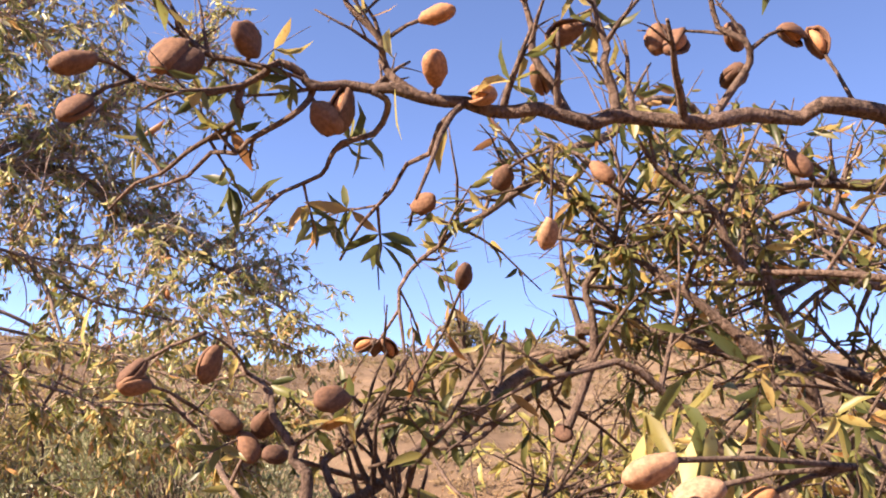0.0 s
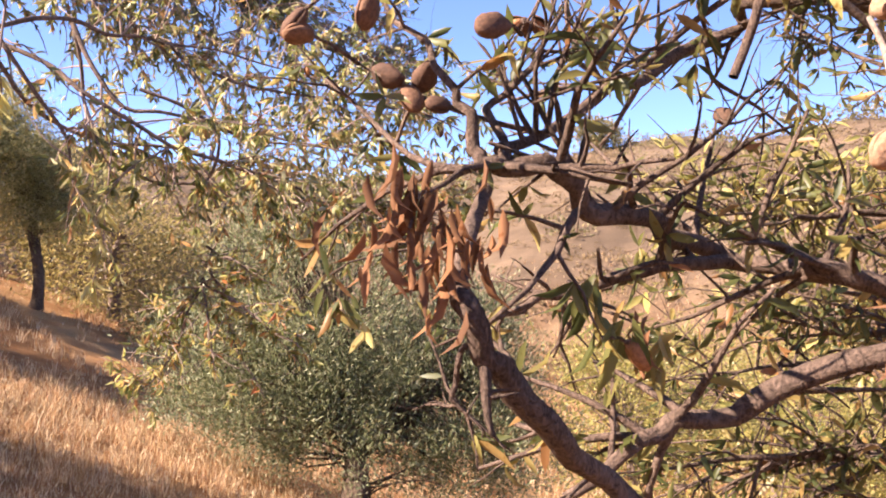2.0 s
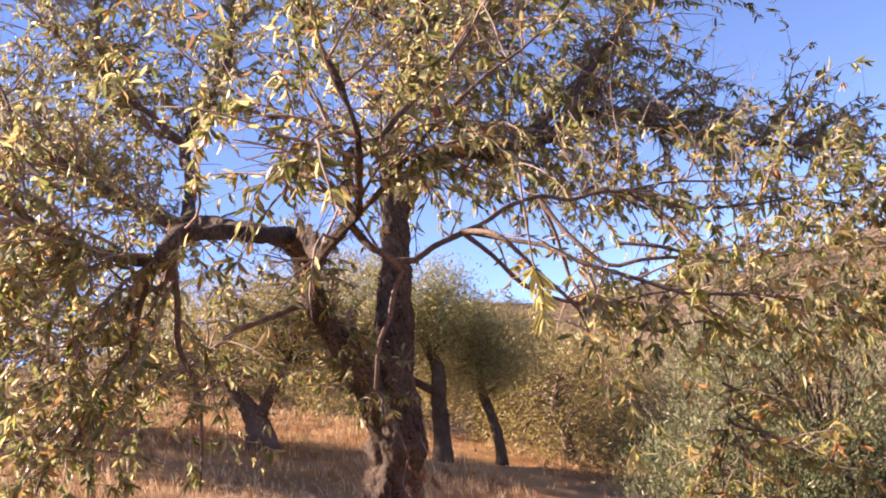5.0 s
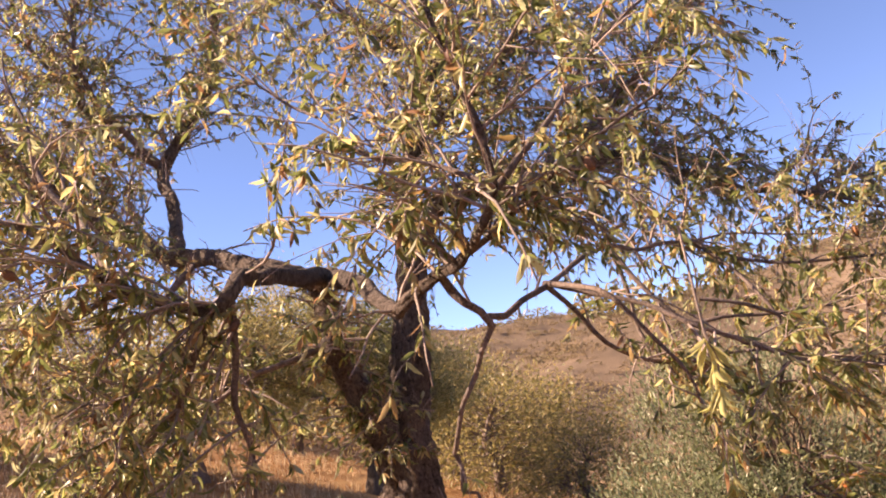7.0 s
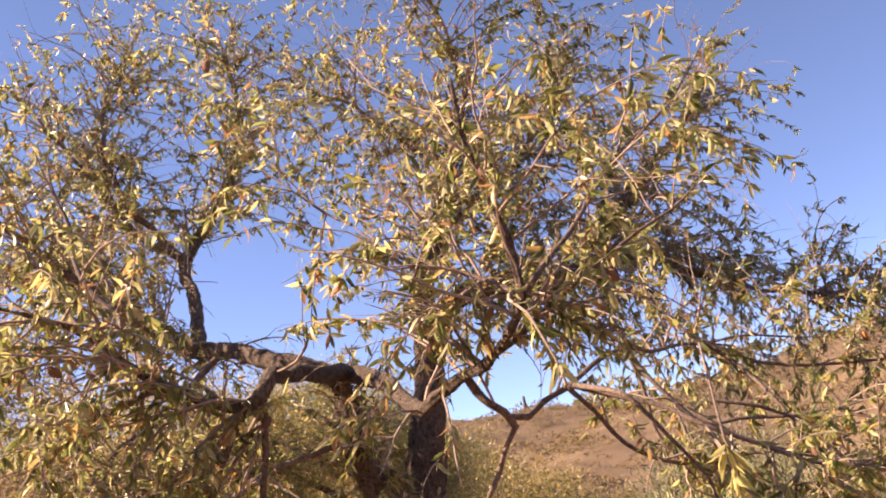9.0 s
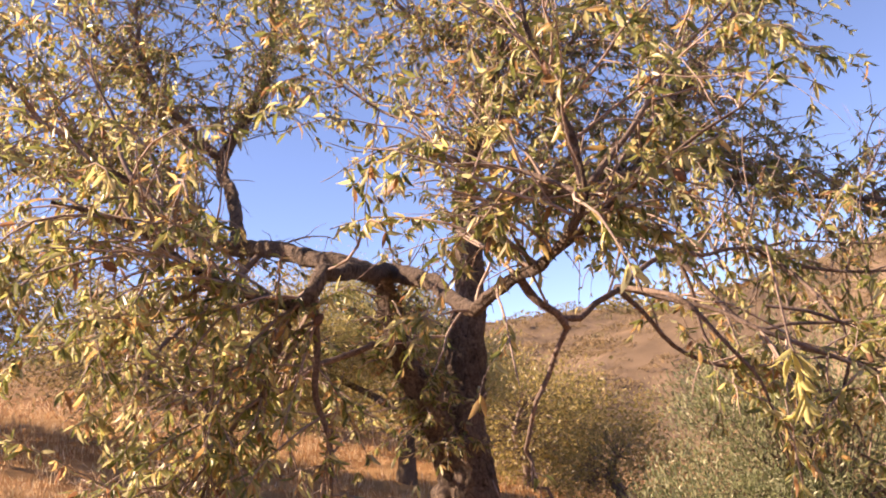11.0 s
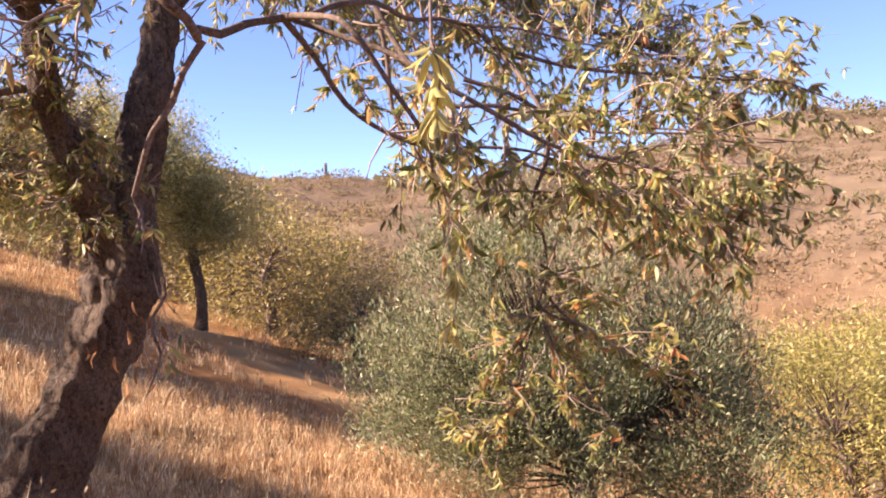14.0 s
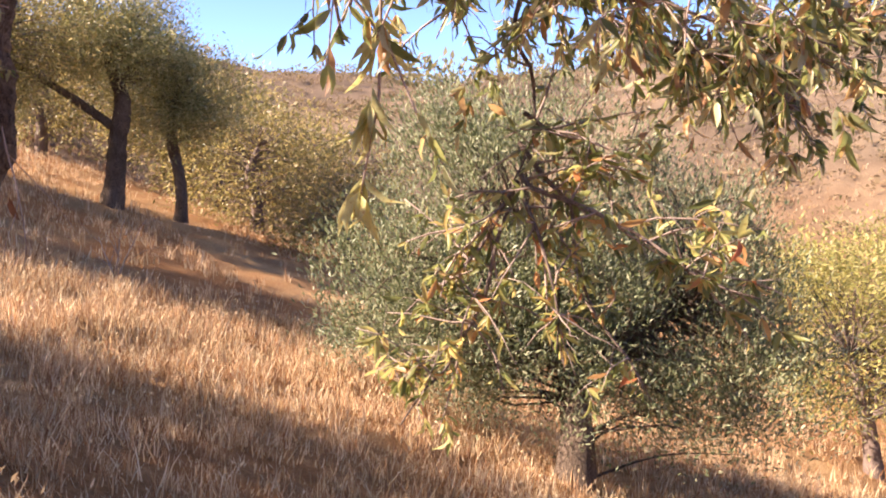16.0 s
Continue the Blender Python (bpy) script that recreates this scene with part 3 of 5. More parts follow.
def nut_meshes():
    """A leathery hull split down one seam, and the pitted shell inside it."""
    out = []
    for gape, hull in ((1.7, hull_mat), (0.8, hull_mat), (0.15, hull_mat), (1.5, pale_hull_mat), (0.8, pale_hull_mat), (0.15, pale_hull_mat)):
        bm = bmesh.new()
        rings, cols = 8, 14
        grid = []
        for layer in (1.0, 0.86):
            rows = []
            for i in range(rings + 1):
                th = math.pi * i / rings
                row = []
                for j in range(cols + 1):
                    ph = gape / 2 + (2 * math.pi - gape) * j / cols
                    flare = 1 + 0.3 * gape * max(0.0, math.cos(ph)) * math.sin(th)
                    r = 0.5 * layer * math.sin(th) ** 0.8 * flare
                    row.append(bm.verts.new((r * 0.80 * math.cos(ph), r * 0.62 * math.sin(ph), 0.62 * layer * math.cos(th) - (0.05 if i == rings else 0))))
                rows.append(row)
            grid.append(rows)
        for layer, rows in enumerate(grid):
            for i in range(rings):
                for j in range(cols):
                    q = [rows[i][j], rows[i + 1][j], rows[i + 1][j + 1], rows[i][j + 1]]
                    bm.faces.new(q if layer == 0 else q[::-1])
        for j in (0, cols):
            for i in range(rings):
                q = [grid[0][i][j], grid[1][i][j], grid[1][i + 1][j], grid[0][i + 1][j]]
                bm.faces.new(q)
        bmesh.ops.remove_doubles(bm, verts=bm.verts, dist=0.004)
        bmesh.ops.recalc_face_normals(bm, faces=bm.faces)
        for v in bm.verts:
            v.co *= 1 + 0.16 * noise.noise(v.co * 2.6 + Vector((gape * 9, 0, 0))) + 0.05 * noise.noise(v.co * 8.0)
        me = bpy.data.meshes.new("almond")
        bm.to_mesh(me)
        bm.free()
        me.polygons.foreach_set("use_smooth", np.full(len(me.polygons), True))
        me.materials.append(hull)
        out.append(me)
    bm = bmesh.new()
    bmesh.ops.create_uvsphere(bm, u_segments=12, v_segments=8, radius=0.5)
    for v in bm.verts:
        taper = 1 - 0.35 * max(0.0, -v.co.z)
        v.co = Vector((v.co.x * 0.66 * taper, v.co.y * 0.46 * taper, v.co.z * 0.98))
    shell = bpy.data.meshes.new("shell")
    bm.to_mesh(shell)
    bm.free()
    shell.polygons.foreach_set("use_smooth", np.full(len(shell.polygons), True))
    shell.materials.append(shell_mat)
    return out, shell


NUTS, SHELL = nut_meshes()


def nut(tree, place, size, turn, tip, form, wood, tone=0):
    """An almond on its stalk, which springs from the nearest branch."""
    nodes = wood.stacked()
    root = nodes[np.argmin(np.linalg.norm(nodes - np.array(place), axis=1))]
    up = unit(root - np.array(place))
    up = Vector(unit(up + np.array([0.3 * math.cos(turn), 0.3 * math.sin(turn), 0.35])))
    m = Matrix.Translation(place) @ up.to_track_quat("Z", "X").to_matrix().to_4x4() @ pose(0, 0, 0, 0, 0, math.degrees(turn)) @ Matrix.Scale(size, 4)
    ob = part("almond", NUTS[form + 3 * tone], tree, m=m)
    if form < 2:
        sub = new("shell", SHELL)
        sub.parent = ob
    top = np.array(m @ Vector((0, 0, 0.58)))
    wood.add(*tube(np.array([top, top * 0.6 + root * 0.4 + (0, 0, 0.003), root]), [0.0022, 0.0018, 0.0025], 5, wood.rng))


# ---------------------------------------------------------------- the almond tree by the path, hung with nuts
def near_almond():
    tree = thing("almond_tree", (1.7, 1.2, float(land(1.7, 1.2))), "almond tree with split dry nuts and greenish leaves close by", "tree", "almond trees")
    z0 = tree.location.z
    wood = Wood(21)
    limb("trunk", tree, [(1.7, 1.2, z0 - 0.1), (1.72, 1.2, z0 + 0.5), (1.67, 1.18, 0.5), (1.62, 1.15, 1.0)], [0.16, 0.12, 0.10, 0.085], bark_old, 1, 14, 0.3)
    # forked limbs that reach over the path, thick end first
    runs = [
        ([(1.64, 1.15, 0.900), (1.20, 1.13, 1.300), (0.67, 1.10, 1.462), (0.59, 1.15, 1.477), (0.54, 1.20, 1.483), (0.47, 1.20, 1.506), (0.37, 1.10, 1.522), (0.29, 1.05, 1.526), (0.26, 1.03, 1.546), (0.22, 1.00, 1.572), (0.18, 0.99, 1.564), (0.15, 0.98, 1.561)], [0.045, 0.02, 0.015, 0.0145, 0.014, 0.0135, 0.013, 0.013, 0.012, 0.011, 0.01, 0.009], 30, 0.22),
        ([(0.15, 0.98, 1.561), (0.14, 0.99, 1.585), (0.14, 1.00, 1.612), (0.12, 1.01, 1.651), (0.09, 1.04, 1.698), (0.06, 1.08, 1.744), (0.03, 1.10, 1.799)], [0.008, 0.0045, 0.002], 7, 0.14),
        ([(0.15, 0.98, 1.561), (0.11, 1.02, 1.568), (0.08, 1.08, 1.588), (0.04, 1.20, 1.651), (-0.01, 1.30, 1.711)], [0.005, 0.002], 6, 0.16),
        ([(1.64, 1.15, 0.900), (1.35, 1.20, 1.700), (0.66, 1.30, 1.866), (0.61, 1.38, 1.852), (0.54, 1.38, 1.817), (0.44, 1.30, 1.746), (0.36, 1.22, 1.706), (0.30, 1.17, 1.660), (0.24, 1.08, 1.611), (0.18, 1.02, 1.595), (0.18, 0.99, 1.564)], [0.04, 0.017, 0.0115, 0.0115, 0.011, 0.0105, 0.01, 0.009, 0.008, 0.006, 0.006], 26, 0.20),
        ([(0.18, 0.99, 1.564), (0.17, 1.03, 1.628), (0.20, 1.05, 1.670), (0.23, 1.08, 1.711), (0.26, 1.10, 1.764)], [0.005, 0.0025], 6, 0.15),
        ([(0.36, 1.22, 1.706), (0.32, 1.20, 1.724), (0.30, 1.20, 1.759), (0.29, 1.20, 1.810)], [0.004, 0.002], 5, 0.14),
        ([(0.44, 1.30, 1.746), (0.40, 1.30, 1.800), (0.38, 1.30, 1.862)], [0.004, 0.002], 6, 0.15),
        ([(0.54, 1.38, 1.817), (0.58, 1.40, 1.769), (0.65, 1.42, 1.741), (0.73, 1.45, 1.697)], [0.004, 0.002], 9, 0.16),
        ([(0.66, 1.11, 1.463), (0.59, 1.16, 1.474), (0.54, 1.19, 1.477), (0.47, 1.16, 1.480), (0.39, 1.12, 1.477), (0.33, 1.10, 1.461), (0.27, 1.10, 1.439), (0.22, 1.09, 1.422), (0.18, 1.08, 1.407)], [0.011, 0.01, 0.009, 0.006, 0.003], 14, 0.15),
        ([(1.64, 1.15, 0.900), (1.12, 0.92, 1.340), (0.78, 0.92, 1.405), (0.58, 0.94, 1.392), (0.47, 0.99, 1.341), (0.43, 1.00, 1.311), (0.38, 1.00, 1.309), (0.35, 1.00, 1.292), (0.30, 1.00, 1.262), (0.25, 1.00, 1.227)], [0.045, 0.022, 0.0165, 0.015, 0.014, 0.013, 0.012, 0.011, 0.009, 0.006], 18, 0.17),
        ([(0.15, 0.98, 1.561), (0.15, 0.95, 1.529), (0.12, 0.86, 1.480), (0.10, 0.76, 1.427), (0.12, 0.77, 1.395), (0.15, 0.80, 1.359), (0.20, 0.84, 1.317), (0.26, 0.90, 1.266), (0.50, 0.90, 1.100)], [0.008, 0.008, 0.009, 0.0095, 0.011, 0.011, 0.01, 0.01], 5, 0.12),
        ([(0.12, 0.77, 1.395), (0.10, 0.78, 1.383), (0.10, 0.79, 1.355), (0.12, 0.80, 1.322)], [0.003, 0.0015], 4, 0.08),
        ([(0.42, 0.50, 1.270), (0.32, 0.47, 1.424), (0.30, 0.47, 1.463), (0.28, 0.47, 1.511), (0.27, 0.48, 1.552), (0.27, 0.50, 1.588)], [0.004, 0.0038, 0.0035, 0.0028, 0.002, 0.0015], 0, 0.20),
        ([(0.32, 0.47, 1.424), (0.30, 0.47, 1.444), (0.28, 0.47, 1.472)], [0.0025, 0.0012], 0, 0.10),
        ([(0.80, 0.75, 1.100), (0.48, 0.60, 1.413), (0.47, 0.61, 1.464), (0.47, 0.62, 1.517), (0.47, 0.63, 1.566), (0.48, 0.66, 1.621), (0.47, 0.68, 1.70)], [0.01, 0.008, 0.007, 0.006, 0.004, 0.002, 0.001], 2, 0.12),
        ([(1.60, 1.15, 1.050), (1.10, 0.80, 1.750), (0.59, 0.68, 1.970), (0.50, 0.69, 1.959), (0.42, 0.70, 1.945), (0.34, 0.72, 1.941), (0.30, 0.73, 1.939), (0.25, 0.74, 1.940), (0.21, 0.75, 1.942), (0.17, 0.76, 1.945), (0.13, 0.77, 1.946), (0.08, 0.78, 1.950), (0.05, 0.78, 1.954), (0.02, 0.79, 1.939), (-0.03, 0.80, 1.932), (-0.07, 0.82, 1.939)], [0.04, 0.016, 0.0125, 0.012, 0.0115, 0.0105, 0.0095, 0.0085, 0.0075, 0.0065, 0.006, 0.005, 0.0045, 0.0035, 0.0025, 0.0015], 12, 0.13),
        ([(0.02, 0.79, 1.939), (0.02, 0.80, 1.922), (-0.00, 0.85, 1.907), (-0.04, 0.92, 1.892), (-0.09, 1.00, 1.866)], [0.0035, 0.0015], 2, 0.08),
        ([(0.08, 0.78, 1.950), (0.07, 0.79, 1.920), (0.03, 0.83, 1.902), (0.01, 0.86, 1.890), (-0.05, 0.92, 1.871)], [0.0032, 0.0015], 2, 0.08),
        ([(0.13, 0.77, 1.946), (0.15, 0.78, 1.931), (0.12, 0.80, 1.903), (0.09, 0.83, 1.880), (0.04, 0.88, 1.847)], [0.0032, 0.0015], 2, 0.08),
        ([(0.21, 0.75, 1.942), (0.19, 0.80, 1.915), (0.17, 0.85, 1.886), (0.14, 0.92, 1.828)], [0.003, 0.0014], 2, 0.08),
        ([(0.30, 0.73, 1.939), (0.27, 0.74, 2.000), (0.26, 0.74, 2.037), (0.24, 0.74, 2.078)], [0.004, 0.002], 4, 0.10),
        ([(0.34, 0.72, 1.941), (0.33, 0.72, 1.988), (0.32, 0.72, 2.023), (0.31, 0.72, 2.084)], [0.0045, 0.002], 3, 0.10),
        ([(0.42, 0.70, 1.945), (0.46, 0.70, 2.012), (0.43, 0.70, 2.045), (0.41, 0.70, 2.092)], [0.0045, 0.002], 4, 0.10),
        ([(0.17, 0.76, 1.945), (0.14, 0.77, 1.971), (0.12, 0.77, 2.004), (0.09, 0.77, 2.048)], [0.004, 0.002], 3, 0.10),
        ([(0.05, 0.78, 1.954), (0.00, 0.79, 1.957), (-0.03, 0.79, 1.976), (-0.06, 0.79, 2.013)], [0.003, 0.0015], 4, 0.09),
        ([(0.95, 1.25, 1.750), (0.73, 1.25, 2.233), (0.57, 1.22, 2.147), (0.48, 1.20, 2.087), (0.43, 1.20, 2.037), (0.37, 1.20, 1.986), (0.32, 1.22, 1.937), (0.28, 1.25, 1.874), (0.30, 1.25, 1.743)], [0.012, 0.009, 0.008, 0.007, 0.006, 0.005, 0.004, 0.003, 0.002], 16, 0.16),
    ]
    # leafy boughs behind and beside them
    boughs = [
        ([(1.13, 1.20, 2.15), (0.92, 1.20, 2.12), (0.72, 1.20, 2.07), (0.56, 1.20, 2.03)], [0.016, 0.009, 0.005, 0.003], 40, 0.20),
        ([(1.21, 1.30, 2.00), (0.99, 1.30, 2.00), (0.78, 1.30, 1.96), (0.59, 1.30, 1.90)], [0.016, 0.009, 0.005, 0.003], 46, 0.22),
        ([(1.50, 1.60, 2.24), (1.16, 1.60, 2.17), (0.84, 1.60, 2.10), (0.66, 1.60, 2.11)], [0.016, 0.009, 0.005, 0.003], 46, 0.26),
        ([(1.45, 1.75, 1.32), (1.10, 1.70, 1.32), (0.82, 1.60, 1.32), (0.57, 1.50, 1.30)], [0.02, 0.012, 0.006, 0.003], 46, 0.26),
        ([(1.39, 1.70, 1.61), (1.05, 1.65, 1.60), (0.79, 1.60, 1.58), (0.58, 1.50, 1.56)], [0.02, 0.012, 0.006, 0.003], 40, 0.24),
        ([(1.26, 1.50, 1.16), (0.83, 1.40, 1.20), (0.57, 1.35, 1.20), (0.39, 1.30, 1.19)], [0.02, 0.012, 0.006, 0.003], 44, 0.22),
        ([(1.07, 1.30, 1.46), (0.89, 1.30, 1.42), (0.75, 1.30, 1.39), (0.62, 1.30, 1.41)], [0.015, 0.009, 0.005, 0.003], 36, 0.20),
        ([(1.62, 1.15, 0.98), (1.2, 0.98, 1.75), (0.84, 0.95, 1.9), (0.72, 1.04, 1.92), (0.61, 1.09, 1.96), (0.43, 1.03, 2.03)], [0.03, 0.011, 0.007, 0.005], 38, 0.28),
        ([(0.73, 0.92, 1.45), (0.55, 0.9, 1.68), (0.43, 0.89, 1.75), (0.34, 0.94, 1.7), (0.3, 0.95, 1.66), (0.2, 0.98, 1.63)], [0.006, 0.005, 0.004], 12, 0.16),
        ([(1.62, 1.15, 0.95), (1.2, 1.4, 1.7), (1.0, 1.7, 1.9), (0.85, 1.9, 2.05)], [0.03, 0.01, 0.004], 50, 0.35),
        ([(1.62, 1.15, 0.9), (1.2, 1.45, 1.35), (0.95, 1.75, 1.45), (0.75, 1.95, 1.4)], [0.03, 0.01, 0.004], 50, 0.34),
        ([(1.5, 1.12, 1.5), (0.92, 1.05, 1.98), (0.76, 1.13, 2.01), (0.62, 1.16, 2.03), (0.51, 1.16, 2.0)], [0.02, 0.008, 0.004], 32, 0.24),
        ([(1.5, 1.12, 1.4), (0.95, 1.08, 1.76), (0.78, 1.16, 1.81), (0.65, 1.21, 1.84), (0.53, 1.22, 1.8)], [0.02, 0.008, 0.004], 34, 0.22),
        ([(0.7, 1.02, 1.8), (0.6, 1.06, 1.88), (0.53, 1.1, 1.95), (0.44, 1.14, 2.03), (0.38, 1.15, 2.06)], [0.009, 0.006, 0.003], 15, 0.17),
        ([(0.47, 1.1, 1.7), (0.5, 1.1, 1.8), (0.49, 1.11, 1.89), (0.52, 1.07, 1.98), (0.49, 1.05, 2.06)], [0.008, 0.006, 0.003], 15, 0.16),
        ([(0.58, 0.89, 1.87), (0.54, 0.9, 1.93), (0.48, 0.91, 1.98), (0.44, 0.9, 2.04)], [0.008, 0.005, 0.003], 12, 0.15),
        ([(0.65, 0.64, 1.48), (0.57, 0.64, 1.51), (0.55, 0.65, 1.58), (0.53, 0.68, 1.65), (0.52, 0.71, 1.7)], [0.008, 0.005, 0.003], 24, 0.11),
        ([(0.65, 0.71, 1.45), (0.59, 0.76, 1.48), (0.56, 0.83, 1.51), (0.53, 0.91, 1.52)], [0.009, 0.006, 0.003], 14, 0.12),
        ([(0.62, 0.61, 1.49), (0.53, 0.6, 1.53), (0.5, 0.62, 1.57), (0.48, 0.65, 1.61)], [0.007, 0.005, 0.003], 22, 0.1),
        ([(1.65, 1.17, 0.7), (1.1, 1.3, 1.05), (0.8, 1.4, 1.2), (0.5, 1.5, 1.1)], [0.025, 0.009, 0.004], 50, 0.3),
    ]
    for k, (line, radii, twigs, length) in enumerate(runs):
        line = gnarl(line, k, 0.0035, 0.07)
        limb("limb", tree, line, radii, bark_pale if k in (12, 13) else bark_near, 30 + k, 9, 0.14, 0.02)
        if twigs:
            wood.bough(line, radii, max(2, twigs // 2), length, 0.4, up=0.25, leaf=0.036, every=0.12, droop=0.7, level=1, side_twigs=1.8, bare=0.35, gap=0.45)
            wood.bough(line, radii, twigs // 3 + 1, length * 0.8, 0.4, up=0.5, every=9.0, droop=0.1, level=1, side_twigs=2.5, bare=1.1, gap=0.45)
    for k, (line, radii, twigs, length) in enumerate(boughs):
        line, radii = gnarl(line, 50 + k, 0.0035, 0.08), [r * 0.8 for r in radii[:-1]] + [radii[-1] * 0.4]
        limb("limb", tree, line, radii, bark_near, 130 + k, 8, 0.1, 0.03)
        wood.bough(line, radii, int(twigs * 0.62), length, 0.25, up=0.2, leaf=0.035, every=0.085, droop=0.7, level=1, side_twigs=2.2, bare=0.3, gap=0.5)
    # yellowing sprays at the back of the crown
    back = Wood(22)
    for k, (line, radii, twigs, length) in enumerate([
        ([(1.72, 2.10, 1.58), (1.40, 2.20, 1.62), (1.08, 2.20, 1.64), (0.78, 2.10, 1.64)], [0.012, 0.008, 0.003], 34, 0.30),
        ([(1.86, 2.30, 1.81), (1.53, 2.30, 1.80), (1.15, 2.20, 1.74), (0.96, 2.20, 1.70)], [0.012, 0.008, 0.003], 30, 0.28),
        ([(1.57, 1.90, 1.40), (1.29, 2.00, 1.41), (0.98, 2.00, 1.40)], [0.012, 0.008, 0.003], 28, 0.30),
    ]):
        line = gnarl(line, 80 + k, 0.006, 0.1)
        limb("limb", tree, line, radii, bark_near, 180 + k, 8, 0.1, 0.04)
        back.bough(line, radii, twigs, length, 0.1, up=0.1, leaf=0.05, every=0.075, droop=1.2, level=1, side_twigs=2.4, bare=0.2, gap=0.6)
    part("branchwork", triangle_mesh("branchwork", np.vstack(back.verts), np.vstack(back.tris), bark_near), tree, "", "stuff")
    p, w, s = np.array(back.places), np.array(back.ways), np.array(back.sizes)
    part("foliage", leaves_mesh("foliage", p, w, s, s * 0.3, leaf_lime, back.rng), tree, "yellow-green drooping leaves", "stuff")
    rng = np.random.default_rng(8)
    for group, form, tone in (
        ([(0.017, 0.760, 1.967), (-0.042, 0.780, 1.948), (0.095, 0.780, 1.918), (0.397, 0.720, 2.027), (0.549, 0.720, 2.059), (0.244, 1.300, 1.801), (0.279, 1.300, 1.800), (0.258, 1.300, 1.800)], 0, 0),
        ([(0.300, 0.750, 2.029), (0.520, 0.720, 2.062), (0.457, 1.000, 1.999), (0.658, 0.900, 2.011), (0.097, 1.060, 1.669), (-0.028, 0.780, 1.944), (0.107, 0.780, 1.928)], 1, 0),
        ([(-0.118, 0.800, 1.936), (-0.110, 0.800, 1.897), (0.289, 0.780, 1.994), (0.332, 1.000, 1.970), (0.264, 1.100, 1.956), (0.293, 1.000, 1.847), (0.459, 0.720, 2.046), (0.458, 0.720, 2.005), (0.057, 1.060, 1.667), (0.083, 1.050, 1.642), (0.112, 1.050, 1.637), (0.146, 0.920, 1.690), (-0.043, 1.000, 1.702), (0.592, 1.400, 1.713), (-0.038, 1.000, 1.691), (0.031, 1.000, 1.720), (0.385, 0.730, 2.032)], 2, 0),
        ([(0.376, 0.570, 1.618)], 0, 1),
        ([(0.409, 0.520, 1.580), (0.305, 0.940, 1.379), (0.219, 0.730, 1.943)], 1, 1),
        ([(0.177, 0.740, 1.965), (0.176, 0.740, 2.016), (0.372, 0.950, 1.896), (0.288, 0.550, 1.635), (0.333, 0.570, 1.623), (0.297, 0.520, 1.524)], 2, 1),
    ):
        for p in group:
            nut(tree, Vector(p), rng.uniform(0.029, 0.034) - 0.003 * tone, rng.uniform(0, 6.28), rng.uniform(-0.5, 0.5), form, wood, tone)
    # withered bunches
    dead = Wood(5)
    for c, n, s in (((0.043, 0.75, 1.487), 15, 0.05), ((0.065, 0.76, 1.489), 15, 0.055), ((0.105, 0.79, 1.491), 14, 0.05), ((0.078, 0.76, 1.507), 12, 0.045), ((0.087, 0.75, 1.461), 14, 0.05), ((0.30, 0.94, 1.41), 6, 0.04), ((0.36, 0.6, 1.415), 5, 0.034)):
        for _ in range(n):
            p = np.array(c) + rng.normal(0, 1, 3) * (0.015, 0.018, 0.024)
            dead.leaf(p, unit(np.array([rng.normal(0, 0.22), rng.normal(0, 0.22), -1.0])), s * rng.uniform(0.4, 0.95))
    dead.twig((0.14, 0.98, 1.56), (-0.35, -1.0, -0.25), 0.26, 0.004, every=9.0, level=0)
    wood.verts += dead.verts
    wood.tris += [t + wood.count for t in dead.tris]
    wood.count += dead.count
    p, w, s = np.array(dead.places), np.array(dead.ways), np.array(dead.sizes)
    across, off = leaf_frames(w, rng)
    forms = [one_leaf("withered_leaf", c, leaf_rust_piece) for c in (2.2, 3.6, -2.6)]
    for i in range(len(p)):
        if clear_of_passage(p[i:i + 1], 0.3)[0]:
            part("withered_leaf", forms[i % 3], tree, "rust-brown curled leaf", m=leaf_matrix(p[i], w[i], across[i], off[i], s[i], s[i] * 0.27))
    forms = [one_leaf("yellow_leaf", c, leaf_yellow_piece) for c in (0.6, 1.4)]
    for i, q in enumerate(((0.334, 0.58, 1.658), (0.299, 0.58, 1.659), (0.35, 0.58, 1.669), (0.35, 0.60, 1.66), (0.353, 0.56, 1.625), (0.138, 0.76, 2.004), (0.148, 0.76, 1.952), (0.056, 1.46, 1.382), (0.069, 1.46, 1.372), (-0.08, 0.89, 1.75))):
        w = unit(np.array([rng.normal(0, 0.3), rng.normal(0, 0.3), -1.0]))
        across, off = leaf_frames(w[None], rng)
        s = rng.uniform(0.04, 0.055)
        part("yellow_leaf", forms[i % 2], tree, "pale yellow leaf", m=leaf_matrix(q, w, across[0], off[0], s, s * 0.36))
    # broad leaves that hang in bunches
    for c, n, s in (((0.252, 0.94, 1.438), 9, 0.055), ((0.287, 0.94, 1.417), 8, 0.055), ((0.338, 0.95, 1.395), 8, 0.05), ((0.267, 0.93, 1.40), 8, 0.05), ((0.02, 1.46, 1.42), 16, 0.055), ((0.34, 0.6, 1.69), 10, 0.045), ((0.40, 0.62, 1.66), 10, 0.045)):
        for _ in range(n):
            wood.leaf(np.array(c) + rng.normal(0, 0.014, 3), unit(np.array([rng.normal(0, 0.5), rng.normal(0, 0.5), -1.0])), s * rng.uniform(0.6, 1.2))
    wood.twig((0.27, 1.08, 1.45), (0.0, -0.9, -0.15), 0.16, 0.003, every=9.0, level=0)
    wood.twig((0.15, 1.5, 1.5), (-0.9, -0.2, -0.4), 0.16, 0.003, every=9.0, level=0)
